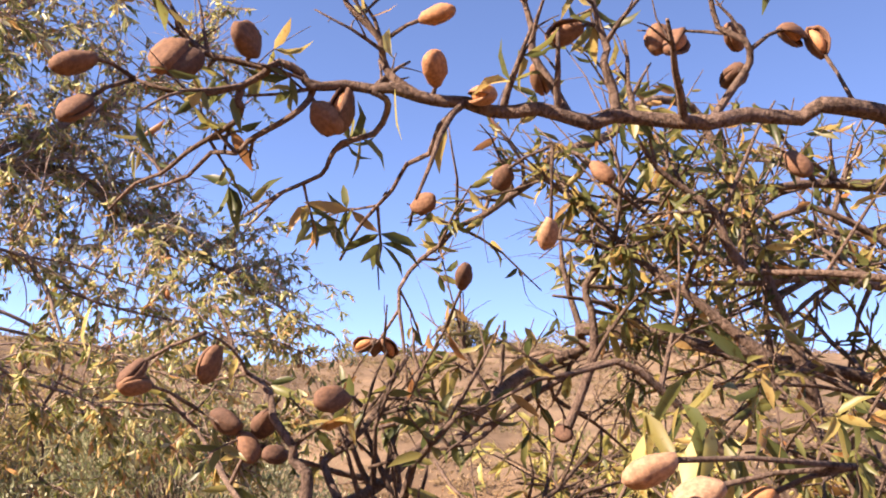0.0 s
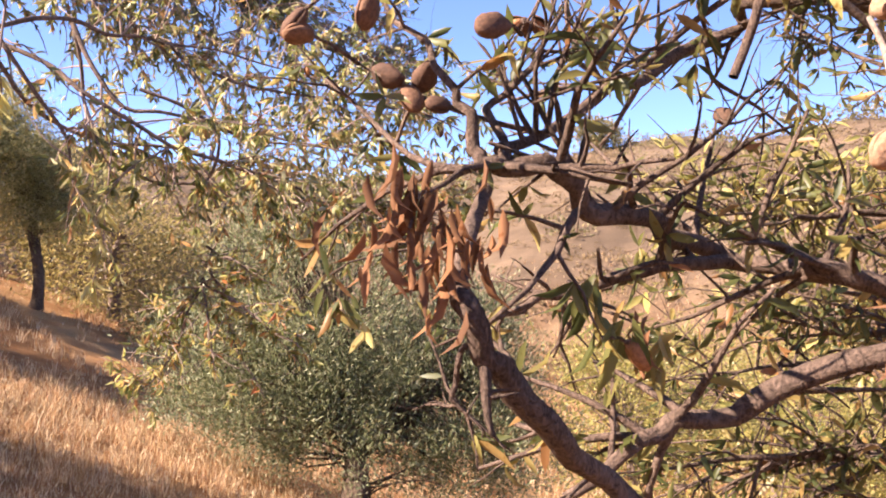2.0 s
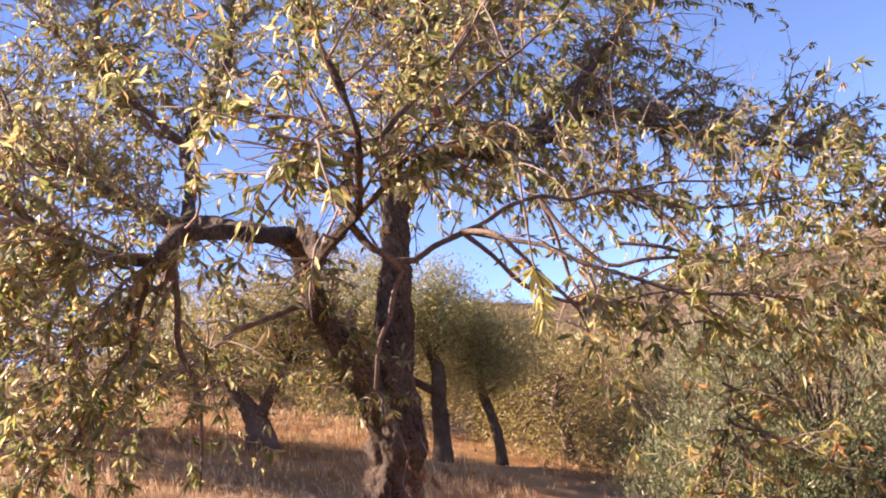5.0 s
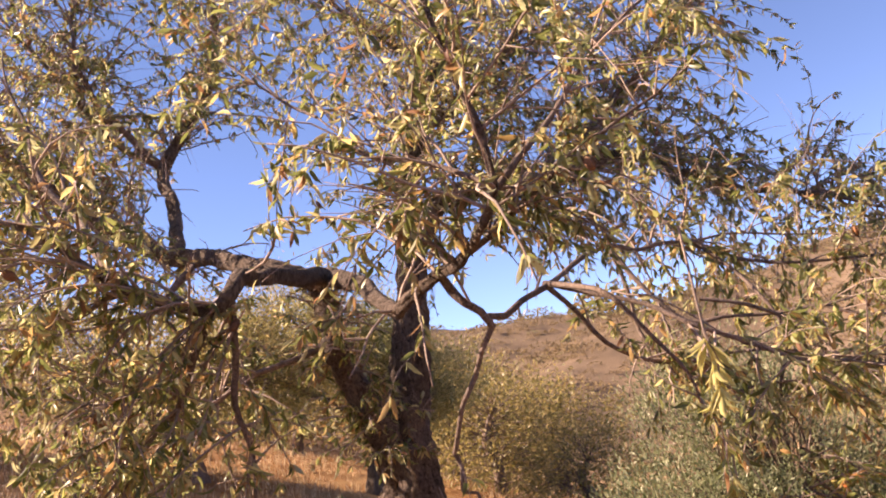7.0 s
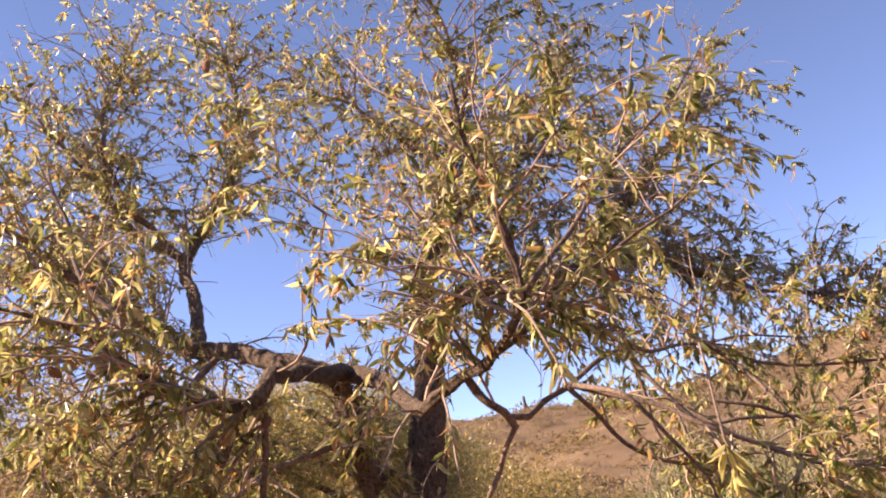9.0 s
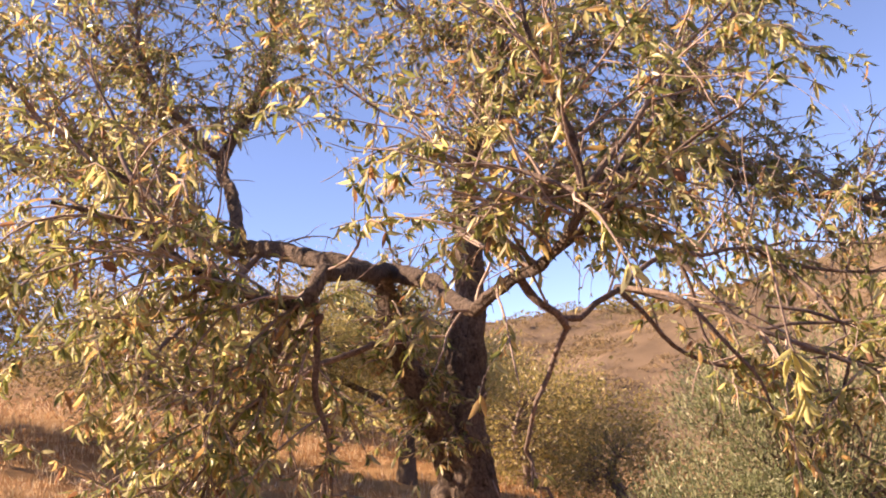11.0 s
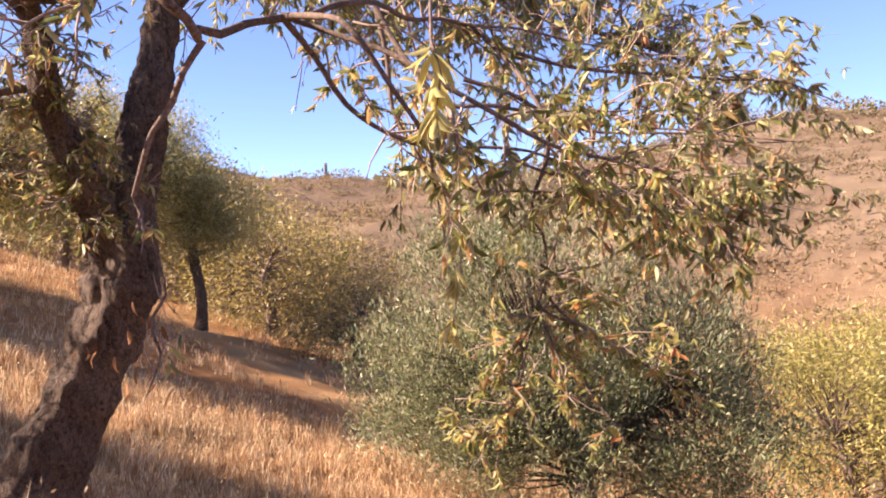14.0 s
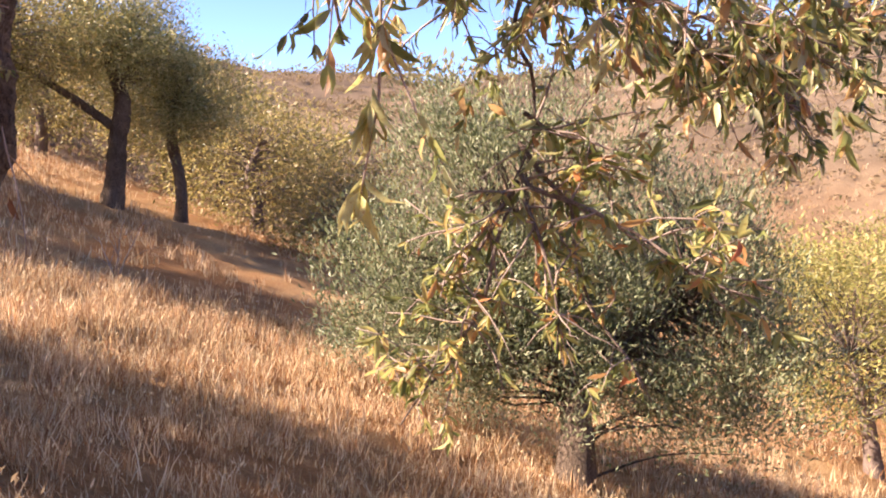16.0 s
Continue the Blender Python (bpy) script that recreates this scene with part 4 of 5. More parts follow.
    finish(wood, tree, bark_near, leaf_green, leaf_green_piece, 280, 0.29, (0.3, 0.8, 1.7))


# ---------------------------------------------------------------- the big old almond tree
def old_almond():
    tree = thing("almond_tree", (-2.45, 4.7, float(land(-2.45, 4.7))), "old almond tree with furrowed dark trunk and yellowing leaves", "tree", "almond trees")
    z0 = tree.location.z
    limb("trunk", tree, [(-2.62, 4.72, z0 - 0.15), (-2.47, 4.7, 0.75), (-2.33, 4.7, 1.0), (-2.16, 4.7, 1.35), (-2.09, 4.7, 1.62), (-2.06, 4.7, 1.95), (-1.98, 4.72, 2.35), (-1.93, 4.76, 2.75)],
         [0.25, 0.175, 0.135, 0.13, 0.15, 0.10, 0.08, 0.07], bark_old, 2, 96, 0.16, 0.018, furrow=0.017)
    wood = Wood(33)
    wood.open_crown = True
    golden = Wood(34)
    near = dict(leaf=0.049, every=0.038, droop=1.3, level=1, side_twigs=2.6, bare=0.12)
    far = dict(leaf=0.052, every=0.042, droop=1.2, level=1, side_twigs=3.0, bare=0.08)
    gold = dict(leaf=0.041, every=0.075, droop=0.9, level=1, side_twigs=2.2, bare=0.1, gap=0.3)
    low = dict(leaf=0.046, every=0.044, droop=1.6, level=1, side_twigs=2.4, bare=0.1)
    bony = dict(leaf=0.05, every=0.12, droop=1.0, level=1, side_twigs=2.0, bare=0.4)
    runs = [
        ([(-2.11, 4.69, 1.52), (-2.15, 4.64, 1.76), (-2.2, 4.52, 1.98), (-2.24, 4.3, 2.27), (-2.13, 3.92, 2.54)], [0.10, 0.085, 0.07, 0.056, 0.045], 70, 0.32, near),
        ([(-2.24, 4.18, 2.40), (-2.2, 4.02, 2.53), (-2.39, 3.99, 2.64), (-2.93, 4.49, 2.89), (-3.36, 4.91, 3.06), (-3.8, 5.02, 3.34), (-4.24, 5.09, 3.66), (-4.94, 4.9, 3.98)], [0.036, 0.044, 0.04, 0.028, 0.015], 80, 0.75, far),
        ([(-3.25, 4.85, 3.02), (-3.4, 5.2, 3.3), (-3.59, 5.53, 3.6), (-3.71, 5.73, 3.87), (-3.46, 5.97, 4.42), (-3.32, 5.98, 5.0), (-3.37, 5.85, 5.57)], [0.042, 0.04, 0.032, 0.016], 70, 0.8, far),
        ([(-3.71, 5.73, 3.87), (-4.07, 5.79, 4.13), (-4.41, 5.74, 4.35)], [0.03, 0.015], 24, 0.7, far),
        ([(-1.95, 4.76, 2.7), (-1.74, 4.78, 2.96), (-1.53, 4.82, 3.01), (-1.35, 4.97, 2.99), (-1.14, 5.1, 3.04), (-0.77, 5.42, 3.18), (-0.52, 5.67, 3.09), (-0.08, 5.82, 2.89)], [0.06, 0.045, 0.035, 0.015], 110, 0.8, far),
        ([(-1.94, 4.76, 2.7), (-1.92, 4.81, 3.01), (-1.83, 4.85, 3.32), (-1.67, 4.94, 3.77), (-1.51, 4.98, 4.22)], [0.065, 0.05, 0.03, 0.015], 80, 0.85, far),
        ([(-2.12, 3.95, 2.55), (-1.88, 3.55, 2.42), (-1.68, 3.12, 2.26), (-1.61, 2.98, 2.205), (-1.57, 2.92, 2.20), (-1.42, 2.84, 2.26), (-1.31, 2.65, 2.26), (-1.16, 2.34, 2.35), (-1.2, 2.25, 2.61), (-1.22, 2.2, 2.9)], [0.038, 0.028, 0.02, 0.012, 0.005], 30, 0.55, near),
        ([(-1.16, 2.34, 2.35), (-1.45, 2.46, 2.53), (-1.63, 2.57, 2.71)], [0.008, 0.004], 14, 0.5, near),
        ([(-1.42, 2.84, 2.26), (-1.1, 2.64, 2.39), (-0.83, 2.6, 2.51), (-0.65, 2.65, 2.63)], [0.011, 0.004], 20, 0.5, near),
        ([(-1.42, 2.84, 2.26), (-1.36, 2.89, 2.17), (-1.32, 2.925, 2.115), (-1.28, 2.97, 2.12), (-1.16, 3.18, 2.22), (-0.94, 3.57, 2.35), (-0.64, 3.85, 2.37), (-0.3, 4.01, 2.35), (0.05, 4.0, 2.25)], [0.013, 0.010, 0.008, 0.004], 52, 0.55, near),
        ([(-1.31, 2.95, 2.1), (-1.40, 2.98, 1.95), (-1.46, 3.02, 1.86), (-1.53, 3.07, 1.74), (-1.51, 3.07, 1.66), (-1.45, 3.07, 1.57), (-1.48, 3.06, 1.47), (-1.46, 3.05, 1.36), (-1.49, 3.04, 1.25)], [0.009, 0.008, 0.007, 0.005, 0.004, 0.002], 4, 0.18, bony),
        ([(-2.13, 3.92, 2.54), (-2.03, 2.87, 2.38), (-2.09, 2.76, 2.28), (-2.31, 2.64, 2.38), (-2.47, 2.5, 2.55), (-2.64, 2.36, 2.63)], [0.04, 0.028, 0.02, 0.008], 46, 0.5, near),
        ([(-2.06, 2.82, 2.32), (-2.11, 2.9, 2.01), (-2.14, 3.0, 1.76), (-2.17, 2.98, 1.52)], [0.014, 0.008, 0.004], 8, 0.35, near),
        ([(-2.09, 2.76, 2.28), (-2.25, 2.83, 2.07), (-2.39, 2.89, 1.97), (-2.6, 2.78, 1.81), (-2.81, 2.64, 1.74)], [0.012, 0.008, 0.004], 24, 0.5, near),
        ([(-0.94, 3.57, 2.35), (-0.74, 3.51, 2.06), (-0.29, 3.56, 2.0), (0.21, 3.25, 1.86)], [0.009, 0.004], 32, 0.4, near),
        ([(-0.64, 3.85, 2.37), (-0.47, 3.7, 2.1), (-0.42, 3.69, 1.9), (-0.46, 3.72, 1.72), (-0.43, 3.71, 1.58), (-0.47, 3.73, 1.42)], [0.008, 0.006, 0.004], 10, 0.22, bony),
        ([(-0.45, 3.71, 1.56), (-0.34, 3.71, 1.51), (-0.27, 3.7, 1.42), (-0.21, 3.69, 1.58)], [0.005, 0.002], 14, 0.2, bony),
        ([(-3.36, 4.91, 3.06), (-3.7, 4.5, 3.4), (-3.9, 4.1, 3.7), (-4.1, 3.7, 4.1)], [0.03, 0.02, 0.01], 50, 0.7, far),
        ([(-2.31, 2.64, 2.38), (-2.6, 2.9, 2.7), (-2.85, 3.0, 3.1), (-2.95, 3.1, 3.5)], [0.014, 0.01, 0.004], 30, 0.5, near),
        ([(-2.39, 2.89, 1.97), (-2.5, 2.65, 1.65), (-2.45, 2.45, 1.45)], [0.008, 0.004], 18, 0.35, near),
        ([(-1.16, 3.18, 2.22), (-0.9, 3.4, 1.95), (-0.5, 3.6, 1.9), (-0.1, 3.55, 1.78), (0.1, 3.5, 1.62)], [0.009, 0.005, 0.003], 32, 0.32, near),
        ([(-0.08, 5.82, 2.89), (0.3, 5.5, 2.7), (0.6, 5.0, 2.4)], [0.015, 0.006], 30, 0.6, far),
        ([(-0.46, 3.73, 1.42), (-0.52, 3.7, 1.32), (-0.62, 3.7, 1.22), (-0.72, 3.7, 1.12)], [0.006, 0.003], 14, 0.2, gold),
        ([(-0.46, 3.73, 1.44), (-0.36, 3.6, 1.36), (-0.22, 3.45, 1.28), (-0.08, 3.35, 1.22)], [0.006, 0.003], 18, 0.2, gold),
        ([(-0.46, 3.72, 1.4), (-0.42, 3.6, 1.25), (-0.4, 3.55, 1.1)], [0.005, 0.003], 14, 0.18, gold),
        ([(-0.46, 3.72, 1.4), (-0.55, 3.68, 1.2), (-0.62, 3.6, 1.05), (-0.7, 3.55, 0.95)], [0.005, 0.003], 16, 0.16, gold),
        ([(-0.46, 3.72, 1.5), (-0.35, 3.7, 1.35), (-0.3, 3.66, 1.15), (-0.2, 3.62, 0.98)], [0.005, 0.003], 16, 0.16, gold),
        ([(-1.67, 4.94, 3.77), (-2.0, 5.1, 4.1), (-2.3, 5.2, 4.45), (-2.75, 5.35, 4.8)], [0.016, 0.012, 0.005], 36, 0.7, far),
        ([(-2.31, 2.64, 2.38), (-2.5, 2.72, 2.34), (-2.62, 2.62, 2.28), (-2.79, 2.5, 2.17)], [0.009, 0.006, 0.003], 14, 0.45, near),
        ([(-2.11, 2.8, 2.29), (-2.23, 2.83, 2.18), (-2.41, 2.75, 2.07), (-2.57, 2.66, 2.05)], [0.008, 0.005, 0.003], 12, 0.4, near),
        ([(-2.41, 2.75, 2.07), (-2.37, 2.67, 1.96), (-2.44, 2.64, 1.8), (-2.63, 2.52, 1.73)], [0.007, 0.005, 0.003], 10, 0.32, near),
        ([(-2.93, 4.49, 2.89), (-3.2, 4.3, 2.6), (-3.5, 4.2, 2.4), (-3.8, 4.1, 2.3)], [0.02, 0.012, 0.005], 20, 0.6, far),
        ([(-2.31, 4.3, 2.3), (-2.6, 4.1, 2.2), (-2.95, 3.95, 2.0), (-3.2, 3.8, 1.9)], [0.016, 0.01, 0.004], 14, 0.5, far),
        ([(-1.63, 2.57, 2.71), (-1.9, 2.75, 2.95), (-2.1, 2.85, 3.25)], [0.005, 0.003], 16, 0.45, near),
        ([(-1.18, 2.54, 2.39), (-0.95, 2.77, 2.7), (-0.66, 2.96, 3.0), (-0.45, 3.03, 3.26)], [0.010, 0.004], 18, 0.45, near),
        ([(-3.71, 5.73, 3.87), (-3.98, 5.39, 4.3), (-4.02, 5.33, 4.85), (-3.8, 5.45, 5.47)], [0.025, 0.01], 46, 0.7, far),
        ([(-1.17, 5.1, 3.05), (-0.71, 5.32, 3.51), (-0.37, 5.5, 3.89), (-0.06, 5.55, 4.23)], [0.025, 0.008], 50, 0.75, far),
        ([(-1.83, 4.85, 3.32), (-1.39, 5.13, 3.74), (-1.06, 5.24, 4.1), (-0.9, 5.3, 4.5)], [0.025, 0.008], 44, 0.75, far),
        ([(-4.07, 5.79, 4.13), (-4.31, 5.37, 4.69), (-4.62, 5.14, 5.16)], [0.02, 0.008], 40, 0.7, far),
        ([(-1.51, 4.98, 4.22), (-1.6, 4.7, 4.7), (-1.9, 4.4, 5.1)], [0.015, 0.006], 40, 0.75, far),
        ([(-0.94, 3.57, 2.35), (-0.86, 3.63, 1.95), (-0.71, 3.66, 1.8), (-0.54, 3.66, 1.8), (-0.31, 3.69, 1.78), (-0.1, 3.65, 1.75), (0.15, 3.62, 1.68)], [0.008, 0.004], 38, 0.28, low),
        ([(-1.16, 3.18, 2.22), (-0.74, 3.03, 2.02), (-0.58, 3.06, 1.88), (-0.41, 3.11, 1.83), (-0.25, 3.14, 1.79), (-0.1, 3.16, 1.74)], [0.008, 0.006, 0.003], 34, 0.3, near),
        ([(-0.52, 5.67, 3.09), (-0.5, 5.0, 2.6), (-0.51, 4.20, 1.97)], [0.01, 0.006], 10, 0.4, far),
        ([(-0.51, 4.20, 1.97), (-0.25, 4.30, 1.89), (0.03, 4.40, 1.81), (0.32, 4.40, 1.77), (0.55, 4.40, 1.74)], [0.007, 0.004], 46, 0.30, far),
        ([(0.03, 4.40, 1.81), (0.26, 4.40, 1.69), (0.41, 4.40, 1.61)], [0.007, 0.004], 20, 0.24, far),
        ([(0.32, 4.40, 1.77), (0.51, 4.50, 1.84), (0.64, 4.50, 1.88)], [0.007, 0.004], 16, 0.24, far),
        ([(-0.68, 3.50, 2.11), (-0.31, 3.60, 1.99), (-0.01, 3.60, 1.94), (0.30, 3.60, 1.91)], [0.007, 0.004], 36, 0.26, low),
        ([(-0.51, 3.80, 2.26), (-0.03, 3.80, 2.17), (0.35, 3.80, 2.13), (0.56, 3.80, 2.06)], [0.007, 0.004], 36, 0.28, low),
        ([(-1.16, 3.18, 2.22), (-0.95, 2.9, 2.12), (-0.8, 3.0, 1.85), (-0.75, 3.05, 1.6)], [0.01, 0.004], 6, 0.3, near),
    ]
    for k, (line, radii, twigs, length, how) in enumerate(runs):
        line, radii = gnarl(line, k, 0.004 if radii[0] > 0.03 else 0.011), radii[:-1] + [radii[-1] * 0.5]
        thick = max(radii) > 0.03
        limb("limb", tree, line, radii, bark_old if thick else bark_limb, 60 + k, 24 if thick else 8, 0.16, 0.03 if thick else 0.04, furrow=0.005 if thick else 0.0)
        if twigs:
            (golden if how is gold else wood).bough(line, radii, twigs, length, 0.45 if k in (1, 2, 6, 11) else 0.15, up=0.25, **how)
            if how in (near, far):
                wood.bough(line, radii, int(twigs * 0.5), length * 0.9, 0.25, up=0.45, every=9.0, droop=0.3, level=1, side_twigs=3.2, bare=1.1)
    rng = np.random.default_rng(18)
    for _ in range(46):
        a = wood.places[rng.integers(0, len(wood.places))]
        q = np.array(a) - (0, 0, 0.05)
        if clear_of_passage(q[None], 0.9)[0]:
            nut(tree, Vector(q), rng.uniform(0.03, 0.038), rng.uniform(0, 6.28), rng.uniform(-0.5, 0.5), int(rng.integers(0, 3)), wood)
    # two bright young sprays that hang into the open
    forms = [one_leaf("young_leaf", c, leaf_yellow_piece) for c in (0.8, 1.5, 2.2)]
    for top, end, n in (((-0.77, 2.32, 1.92), (-0.765, 2.30, 1.80), 30), ((-0.71, 3.20, 1.68), (-0.74, 3.18, 1.40), 38)):
        top, end = np.array(top), np.array(end)
        stem = np.array([top + (0, 0.05, 0.25), top, (top + end) / 2 + (0.012, 0.0, 0.0), end])
        wood.add(*tube(stem, [0.0035, 0.003, 0.0025, 0.0015], 5, rng))
        for i in range(n):
            u = min(1.0, max(0.0, (0.12, 0.55, 1.0)[i % 3] + rng.normal(0, 0.06)))
            p = top + (end - top) * u
            turn = 2.4 * (i // 3) + i % 3
            w = unit(np.array([0.6 * math.cos(turn), 0.6 * math.sin(turn), -0.75 - 0.3 * u]) + rng.normal(0, 0.18, 3))
            s = rng.uniform(0.05, 0.085)
            across, off = leaf_frames(w[None], rng)
            part("young_leaf", forms[i % 3], tree, "pale yellow young leaf", m=leaf_matrix(p, w, across[0], off[0], s, s * 0.23))
    # a withered spray by the trunk
    forms = [one_leaf("withered_leaf", c, leaf_rust_piece) for c in (1.2, 2.2)]
    for i in range(14):
        p = np.array(((-1.98, 4.48, 1.42), (-2.12, 4.46, 1.3), (-1.98, 4.46, 1.2))[i % 3]) + rng.normal(0, 1, 3) * (0.05, 0.05, 0.05)
        w = unit(np.array([rng.normal(0, 0.4), rng.normal(0, 0.4), -1.0]))
        across, off = leaf_frames(w[None], rng)
        s = rng.uniform(0.05, 0.08)
        part("withered_leaf", forms[i % 2], tree, "orange-brown withered leaf", m=leaf_matrix(p, w, across[0], off[0], s, s * 0.4))
    part("branchwork", triangle_mesh("branchwork", np.vstack(golden.verts), np.vstack(golden.tris), bark_fine), tree, "pale twisted bare twigs", "stuff")
    p, w, s = np.array(golden.places), np.array(golden.ways), np.array(golden.sizes)
    part("foliage", leaves_mesh("foliage", p, w, s, s * 0.29, leaf_gold, rng), tree, "golden and orange hanging leaves", "stuff")
    wood.open_crown = False
    wood.twig((-2.0, 4.68, 1.7), (0.5, -0.5, -0.9), 0.6, 0.005, every=9.0, droop=1.5, level=1, side_twigs=3)
    wood.twig((-0.95, 2.9, 2.12), (0.25, -0.8, -0.3), 0.7, 0.003, leaf=0.042, every=0.05, level=0, gap=0.3)
    finish(wood, tree, bark_fine, leaf_almond, leaf_almond_piece, 300, 0.29, (-1.0, 2.6, 2.0), open_crown=True)


# ---------------------------------------------------------------- trees further off
def crown_tree(name, label, place, stems, crowns, leaf, per, leafmat, bark, seed, lift=0.3, group="", spread=0.2, wide=0.28, sides=8, shape=SMALL_LEAF, category="tree", gaps=-0.22, gap_size=1.3):
    """A tree of stems and of crowns: clumps of leaves about the ends of many thin branches."""
    x, y = place
    z0 = float(land(x, y))
    tree = thing(name, (x, y, z0), label, category, group)
    rng = np.random.default_rng(seed)
    wood = Wood(seed)
    tips = []
    for k, (line, radii) in enumerate(stems):
        pts = [(x + a, y + b, z0 + c) for a, b, c in line]
        limb("trunk" if k == 0 else "limb", tree, pts, radii, bark, seed + k, sides + 2, 0.25, 0.08)
        tips.append(smooth_line(pts, [1, 1], 0.1)[0])
    nodes = np.vstack(tips)
    P, W = [], []
    for (a, b, c), (ra, rb, rc), clumps in crowns:
        o = unit(rng.normal(size=(clumps, 3)))
        q = np.array([x + a, y + b, z0 + c]) + o * np.array([ra, rb, rc]) * (rng.uniform(0.25, 1.0, clumps) ** 0.45)[:, None]
        q += rng.normal(0, 0.08, q.shape)
        for e, way in zip(q, o):
            if e[2] < float(land(e[0], e[1])) + 0.15 or noise.noise(Vector(e) * gap_size + Vector((seed, 0, 0))) < gaps:
                continue
            s = nodes[np.argmin(np.linalg.norm(nodes - e, axis=1) + 0.35 * np.maximum(0, nodes[:, 2] - e[2]))]
            mid = (s + e) / 2 + rng.normal(0, 0.12, 3) + (0, 0, 0.12)
            line, rad = smooth_line([s, mid, e], [0.013, 0.007, 0.003], 0.2)
            wood.add(*tube(line, rad, 4, rng))
            n = rng.poisson(per)
            P.append(e + rng.normal(0, spread, (n, 3)))
            W.append(unit(way * 0.6 + rng.normal(0, 0.6, (n, 3)) + np.array([0, 0, lift])))
    part("branchwork", triangle_mesh("branchwork", np.vstack(wood.verts), np.vstack(wood.tris), bark), tree, "", "stuff")
    P, W = np.vstack(P), np.vstack(W)
    s = leaf * rng.uniform(0.6, 1.3, len(P))
    part("foliage", leaves_mesh("foliage", P, W, s, s * wide, leafmat, rng, shape), tree, "", "stuff")
    return tree


def orchard():
    bark = bark_limb
    crown_tree("olive_tree", "bushy grey-green olive tree on the slope", (0.35, 8.4),
               [([(0, 0, -0.1), (0.02, 0.1, 0.35), (-0.02, 0.3, 0.8), (-0.2, 0.8, 1.4)], [0.15, 0.115, 0.1, 0.05]), ([(0, 0.2, 0.6), (0.5, 0.6, 1.0), (1.0, 0.85, 1.3)], [0.08, 0.06, 0.03])],
               [((-0.35, 0.85, 1.9), (1.25, 1.1, 1.2), 210), ((-1.0, 0.85, 1.25), (1.05, 0.95, 0.85), 130), ((0.9, 0.85, 1.35), (0.95, 1.0, 0.95), 140), ((-0.4, 0.65, 1.05), (1.25, 0.9, 0.7), 90), ((1.1, 0.55, 0.75), (1.0, 0.8, 0.55), 80), ((0.35, 0.3, 0.85), (0.7, 0.5, 0.45), 40)],
               0.052, 200, leaf_olive, bark_olive, 41, 0.9, "olive trees", 0.125, 0.24, gaps=-0.3)
    crown_tree("olive_tree", "dark-trunked olive tree with a dense grey-green crown", (-6.4, 18.0),
               [([(0, 0, -0.1), (0.1, 0, 0.5), (0.15, 0, 1.1), (0.25, 0, 1.8), (0, 0, 2.5)], [0.24, 0.17, 0.15, 0.13, 0.06]), ([(0.15, 0, 1.3), (-0.8, -0.2, 2.0), (-2.2, -0.3, 2.8)], [0.09, 0.06, 0.03])],
               [((-0.2, 0, 3.3), (1.1, 1.1, 0.95), 90), ((0.75, -0.1, 2.75), (0.85, 0.9, 0.7), 55), ((-1.2, 0.1, 3.5), (1.0, 1.1, 0.8), 70), ((0.1, -0.2, 2.75), (1.0, 0.8, 0.42), 40), ((-1.7, -0.3, 2.3), (1.1, 1.0, 0.8), 75), ((-2.5, -0.3, 3.1), (1.2, 1.1, 1.0), 85)], 0.065, 210, leaf_far_olive, bark_olive, 42, 0.2, "olive trees", 0.19)
    crown_tree("olive_tree", "slender dark-trunked olive tree on the slope", (-5.47, 18.95),
               [([(0, 0, -0.1), (0.05, 0, 0.4), (0, 0, 0.9), (-0.12, 0, 1.5), (-0.1, 0, 2.1)], [0.16, 0.12, 0.11, 0.10, 0.05])],
               [((-0.35, 0, 2.6), (0.9, 0.9, 0.75), 65), ((0.5, 0.1, 2.3), (0.85, 0.9, 0.6), 50), ((0.1, -0.2, 1.85), (0.9, 0.7, 0.4), 35), ((-0.2, 0.2, 3.05), (0.5, 0.5, 0.5), 25)], 0.065, 205, leaf_far_olive, bark_olive, 43, 0.2, "olive trees", 0.19)
    crown_tree("almond_tree", "yellowing almond tree with a short forked trunk", (-9.1, 15.8),
               [([(0, 0, -0.1), (0, 0, 0.35), (-0.1, 0, 0.7), (-0.5, 0, 1.4)], [0.32, 0.24, 0.18, 0.08]), ([(0, 0, 0.5), (0.4, 0, 1.0), (0.8, 0, 1.5)], [0.13, 0.1, 0.06])],
               [((-0.6, 0, 2.0), (2.8, 2.2, 1.25), 260), ((1.5, 0, 2.1), (2.0, 1.8, 1.15), 140)], 0.085, 90, leaf_dull, bark, 44, -0.2, "almond trees", 0.24)
    for i, (bx, by, h, r, clumps, mat) in enumerate(((-4.6, 21.5, 1.5, (2.0, 1.8, 1.35), 170, leaf_dull), (-7.4, 26.5, 2.2, (2.6, 2.2, 1.7), 200, leaf_dull),
                                                     (-2.5, 19.6, 0.9, (1.3, 1.2, 0.9), 90, leaf_dull), (-17.5, 27.0, 2.0, (2.4, 2.2, 1.6), 150, leaf_dull),
                                                     (-6.1, 24.6, 1.9, (1.9, 1.7, 1.5), 130, leaf_dull), (-3.6, 25.5, 1.7, (1.9, 1.7, 1.4), 120, leaf_dull), (-10.2, 24.0, 1.9, (2.0, 1.8, 1.5), 130, leaf_dull),
                                                     (-23.0, 32.0, 2.2, (2.6, 2.4, 1.7), 150, leaf_dull), (-12.5, 30.0, 2.2, (2.6, 2.4, 1.7), 150, leaf_dull))):
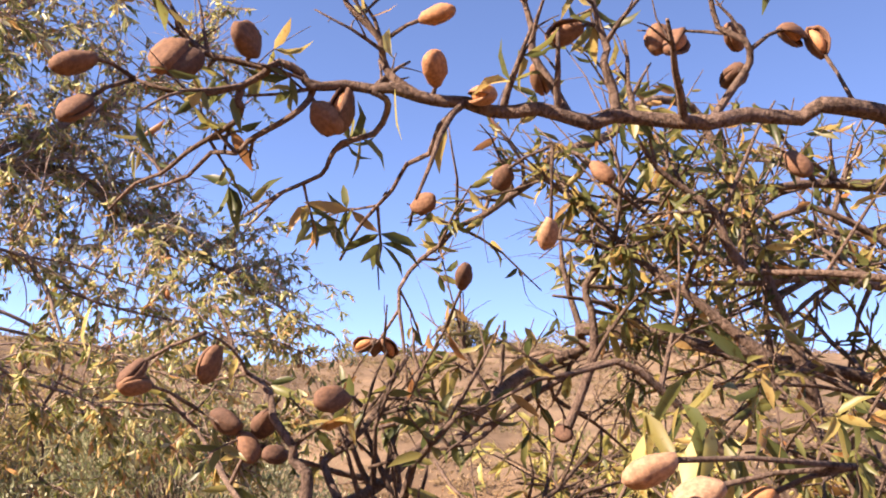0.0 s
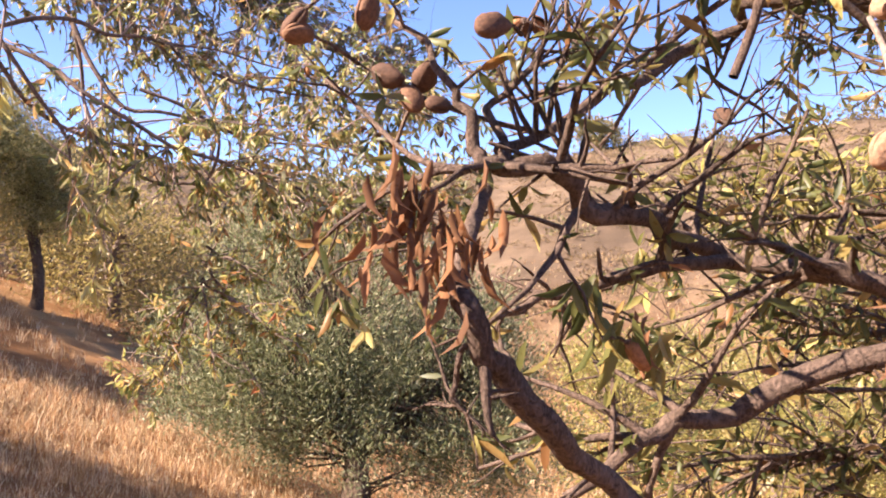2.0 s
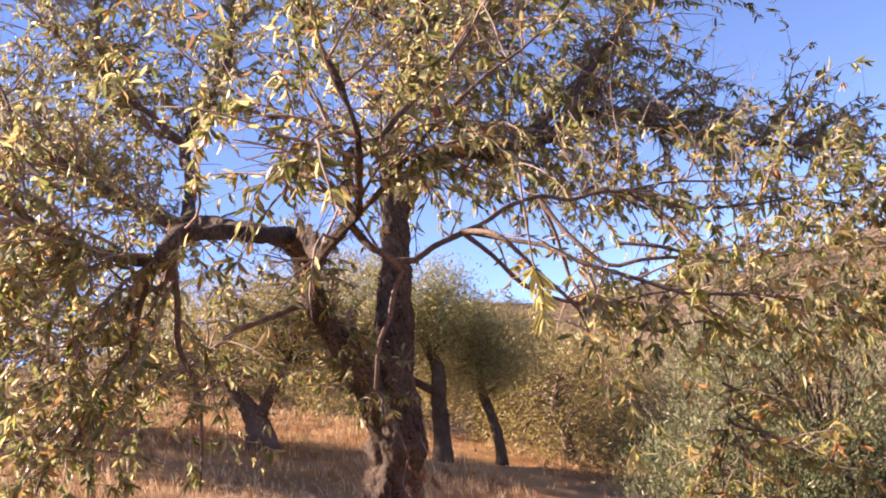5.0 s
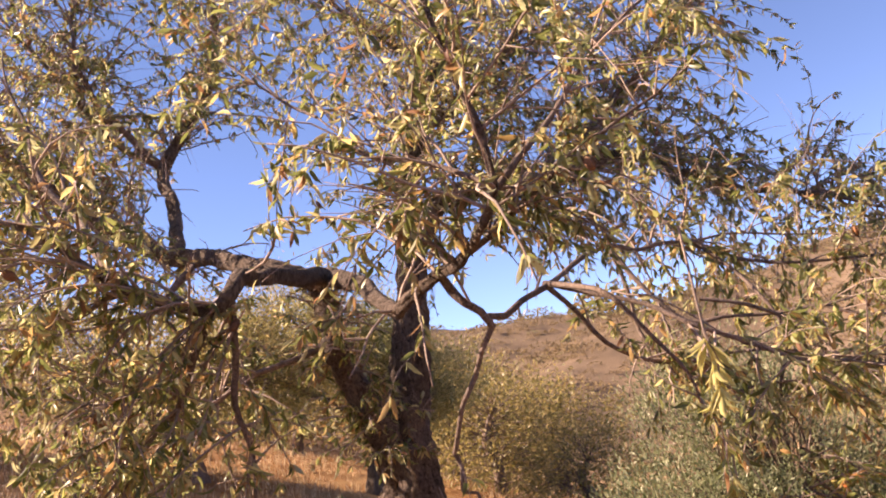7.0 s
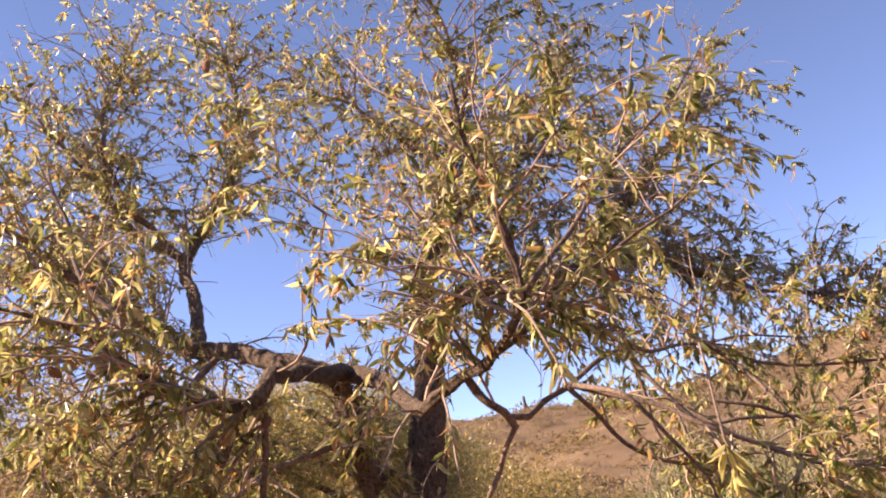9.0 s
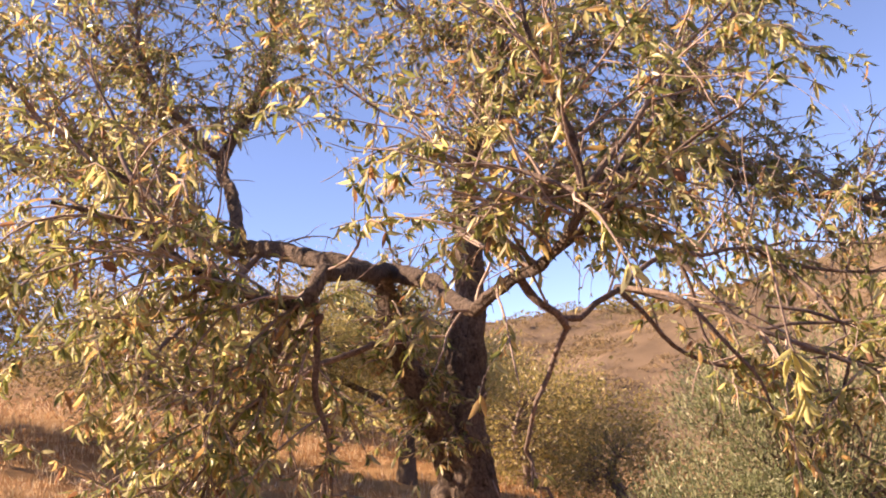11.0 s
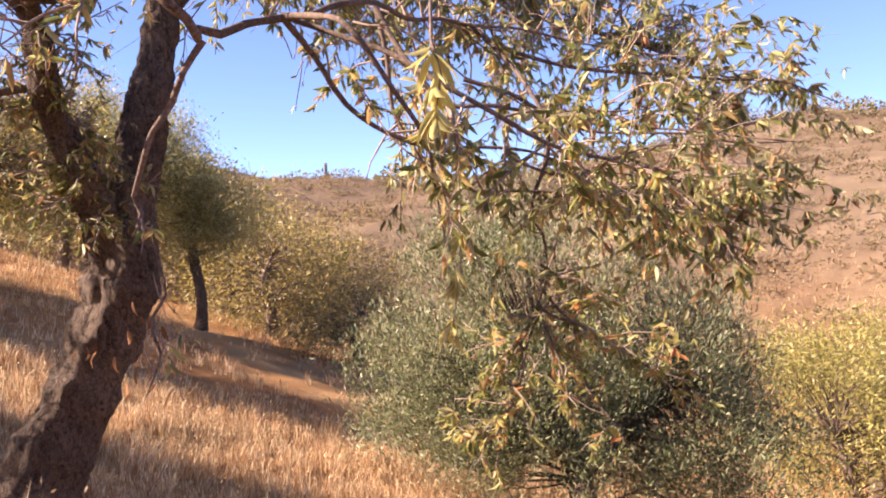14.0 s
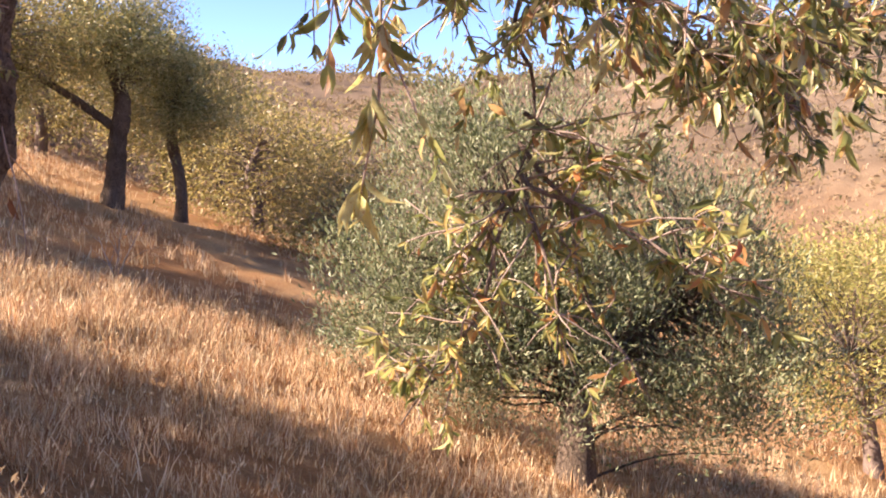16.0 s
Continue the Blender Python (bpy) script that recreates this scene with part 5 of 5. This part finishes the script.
        crown_tree("almond_tree", "yellow-olive almond tree with a low crown", (bx, by),
                   [([(0, 0, -0.1), (0.05, 0, h * 0.4), (-0.1, 0, h * 0.8), (0.1, 0, h * 1.2)], [0.18, 0.13, 0.11, 0.05])],
                   [((0, 0, h), r, clumps)], 0.11 if by < 24 else 0.14, 62, mat, bark, 50 + i, 0.0, "almond trees", 0.28, 0.32)
    crown_tree("almond_tree", "thin almond tree with bright yellow-green leaves", (4.75, 13.1),
               [([(0, 0, -0.1), (-0.08, 0, 0.5), (-0.2, 0, 1.0), (-0.35, 0, 1.5)], [0.12, 0.09, 0.075, 0.04])],
               [((-0.5, 0, 2.1), (0.85, 0.9, 0.95), 80), ((-0.2, 0, 1.35), (1.4, 1.1, 0.75), 80), ((0.8, 0, 1.6), (0.9, 0.9, 0.7), 50)], 0.085, 105, leaf_lime, bark, 61, 0.0, "almond trees", 0.22)
    # upslope trees, mostly out of view, added to cast the shade bands on the grass
    for i, (bx, by, wide, clumps) in enumerate(((-10.5, 10.9, 1.9, 200), (-8.8, 4.85, 1.7, 190), (-15.0, 14.6, 2.1, 230), (-14.6, 12.0, 1.9, 200))):
        crown_tree("almond_tree", "wide yellowing almond tree higher on the slope, added for its shade", (bx, by),
                   [([(0, 0, -0.1), (0.05, 0, 0.6), (-0.1, 0, 1.1), (0.3, 0, 1.9)], [0.22, 0.16, 0.13, 0.06]), ([(0, 0, 0.8), (-0.5, 0.3, 1.4), (-1.0, 0.4, 2.0)], [0.12, 0.09, 0.05])],
                   [((0, 0, 2.2), (wide, wide * 0.95, wide * 0.55), clumps)], 0.10, 110, leaf_dull, bark, 70 + i, -0.1, "almond trees", 0.24, 0.3)
    for i, (bx, by, wide, clumps) in enumerate(((8.6, 15.6, 1.8, 150), (7.4, 18.6, 1.7, 140), (10.6, 12.6, 1.9, 160), (13.0, 18.0, 2.1, 170), (10.8, 21.0, 2.0, 150), (15.5, 14.0, 2.1, 170))):
        crown_tree("almond_tree", "yellow-green almond tree down in the valley", (bx, by),
                   [([(0, 0, -0.1), (0.05, 0, 0.6), (-0.1, 0, 1.1), (0.2, 0, 1.9)], [0.16, 0.12, 0.10, 0.05])],
                   [((0, 0, 2.3), (wide, wide * 0.95, wide * 0.7), clumps)], 0.10, 90, leaf_lime, bark, 110 + i, 0.0, "almond trees", 0.24, 0.3)
    wx, wy = -3.9, 11.0
    weed = thing("dry_weed", (wx, wy, float(land(wx, wy))), "bare pale branched weed stalk in the grass", "weed")
    twigs = Wood(91)
    for k in range(3):
        twigs.twig((wx + 0.02 * k, wy, float(land(wx, wy)) - 0.02), (0.35 - 0.35 * k, 0.1, 1.0), 0.78 - 0.1 * k, 0.010, every=9.0, droop=0.0, level=1, side_twigs=3)
    first = 0
    for v, t in zip(twigs.verts, twigs.tris):
        part("stalk", triangle_mesh("stalk", v, t - first, bark_pale), weed)
        first += len(v)
    hx, hy = 88 * math.sin(radians(16.6)), 88 * math.cos(radians(16.6))
    crown_tree("skyline_tree", "round dark tree alone on the ridge", (hx, hy), [([(0, 0, -0.1), (0, 0, 0.8), (0.2, 0, 1.6)], [0.3, 0.22, 0.1])],
               [((0, 0, 1.7), (2.1, 2.0, 1.3), 120)], 0.3, 40, scrub_green, bark, 63, 0.2, "", 0.3, 0.5)

    px, py = -11.2, 87.3
    pz = float(land(px, py))
    post = thing("fence_post", (px, py, pz), "weathered wooden post standing on the ridge", "post")
    line, rad = smooth_line([(px, py, pz - 0.2), (px + 0.03, py, pz + 0.7), (px + 0.01, py, pz + 1.5)], [0.16, 0.15, 0.13], 0.3)
    v, t = tube(line, rad, 8, np.random.default_rng(3), 0.1)
    part("stake", triangle_mesh("stake", v, t, bark_olive), post)


near_almond()
old_almond()
orchard()
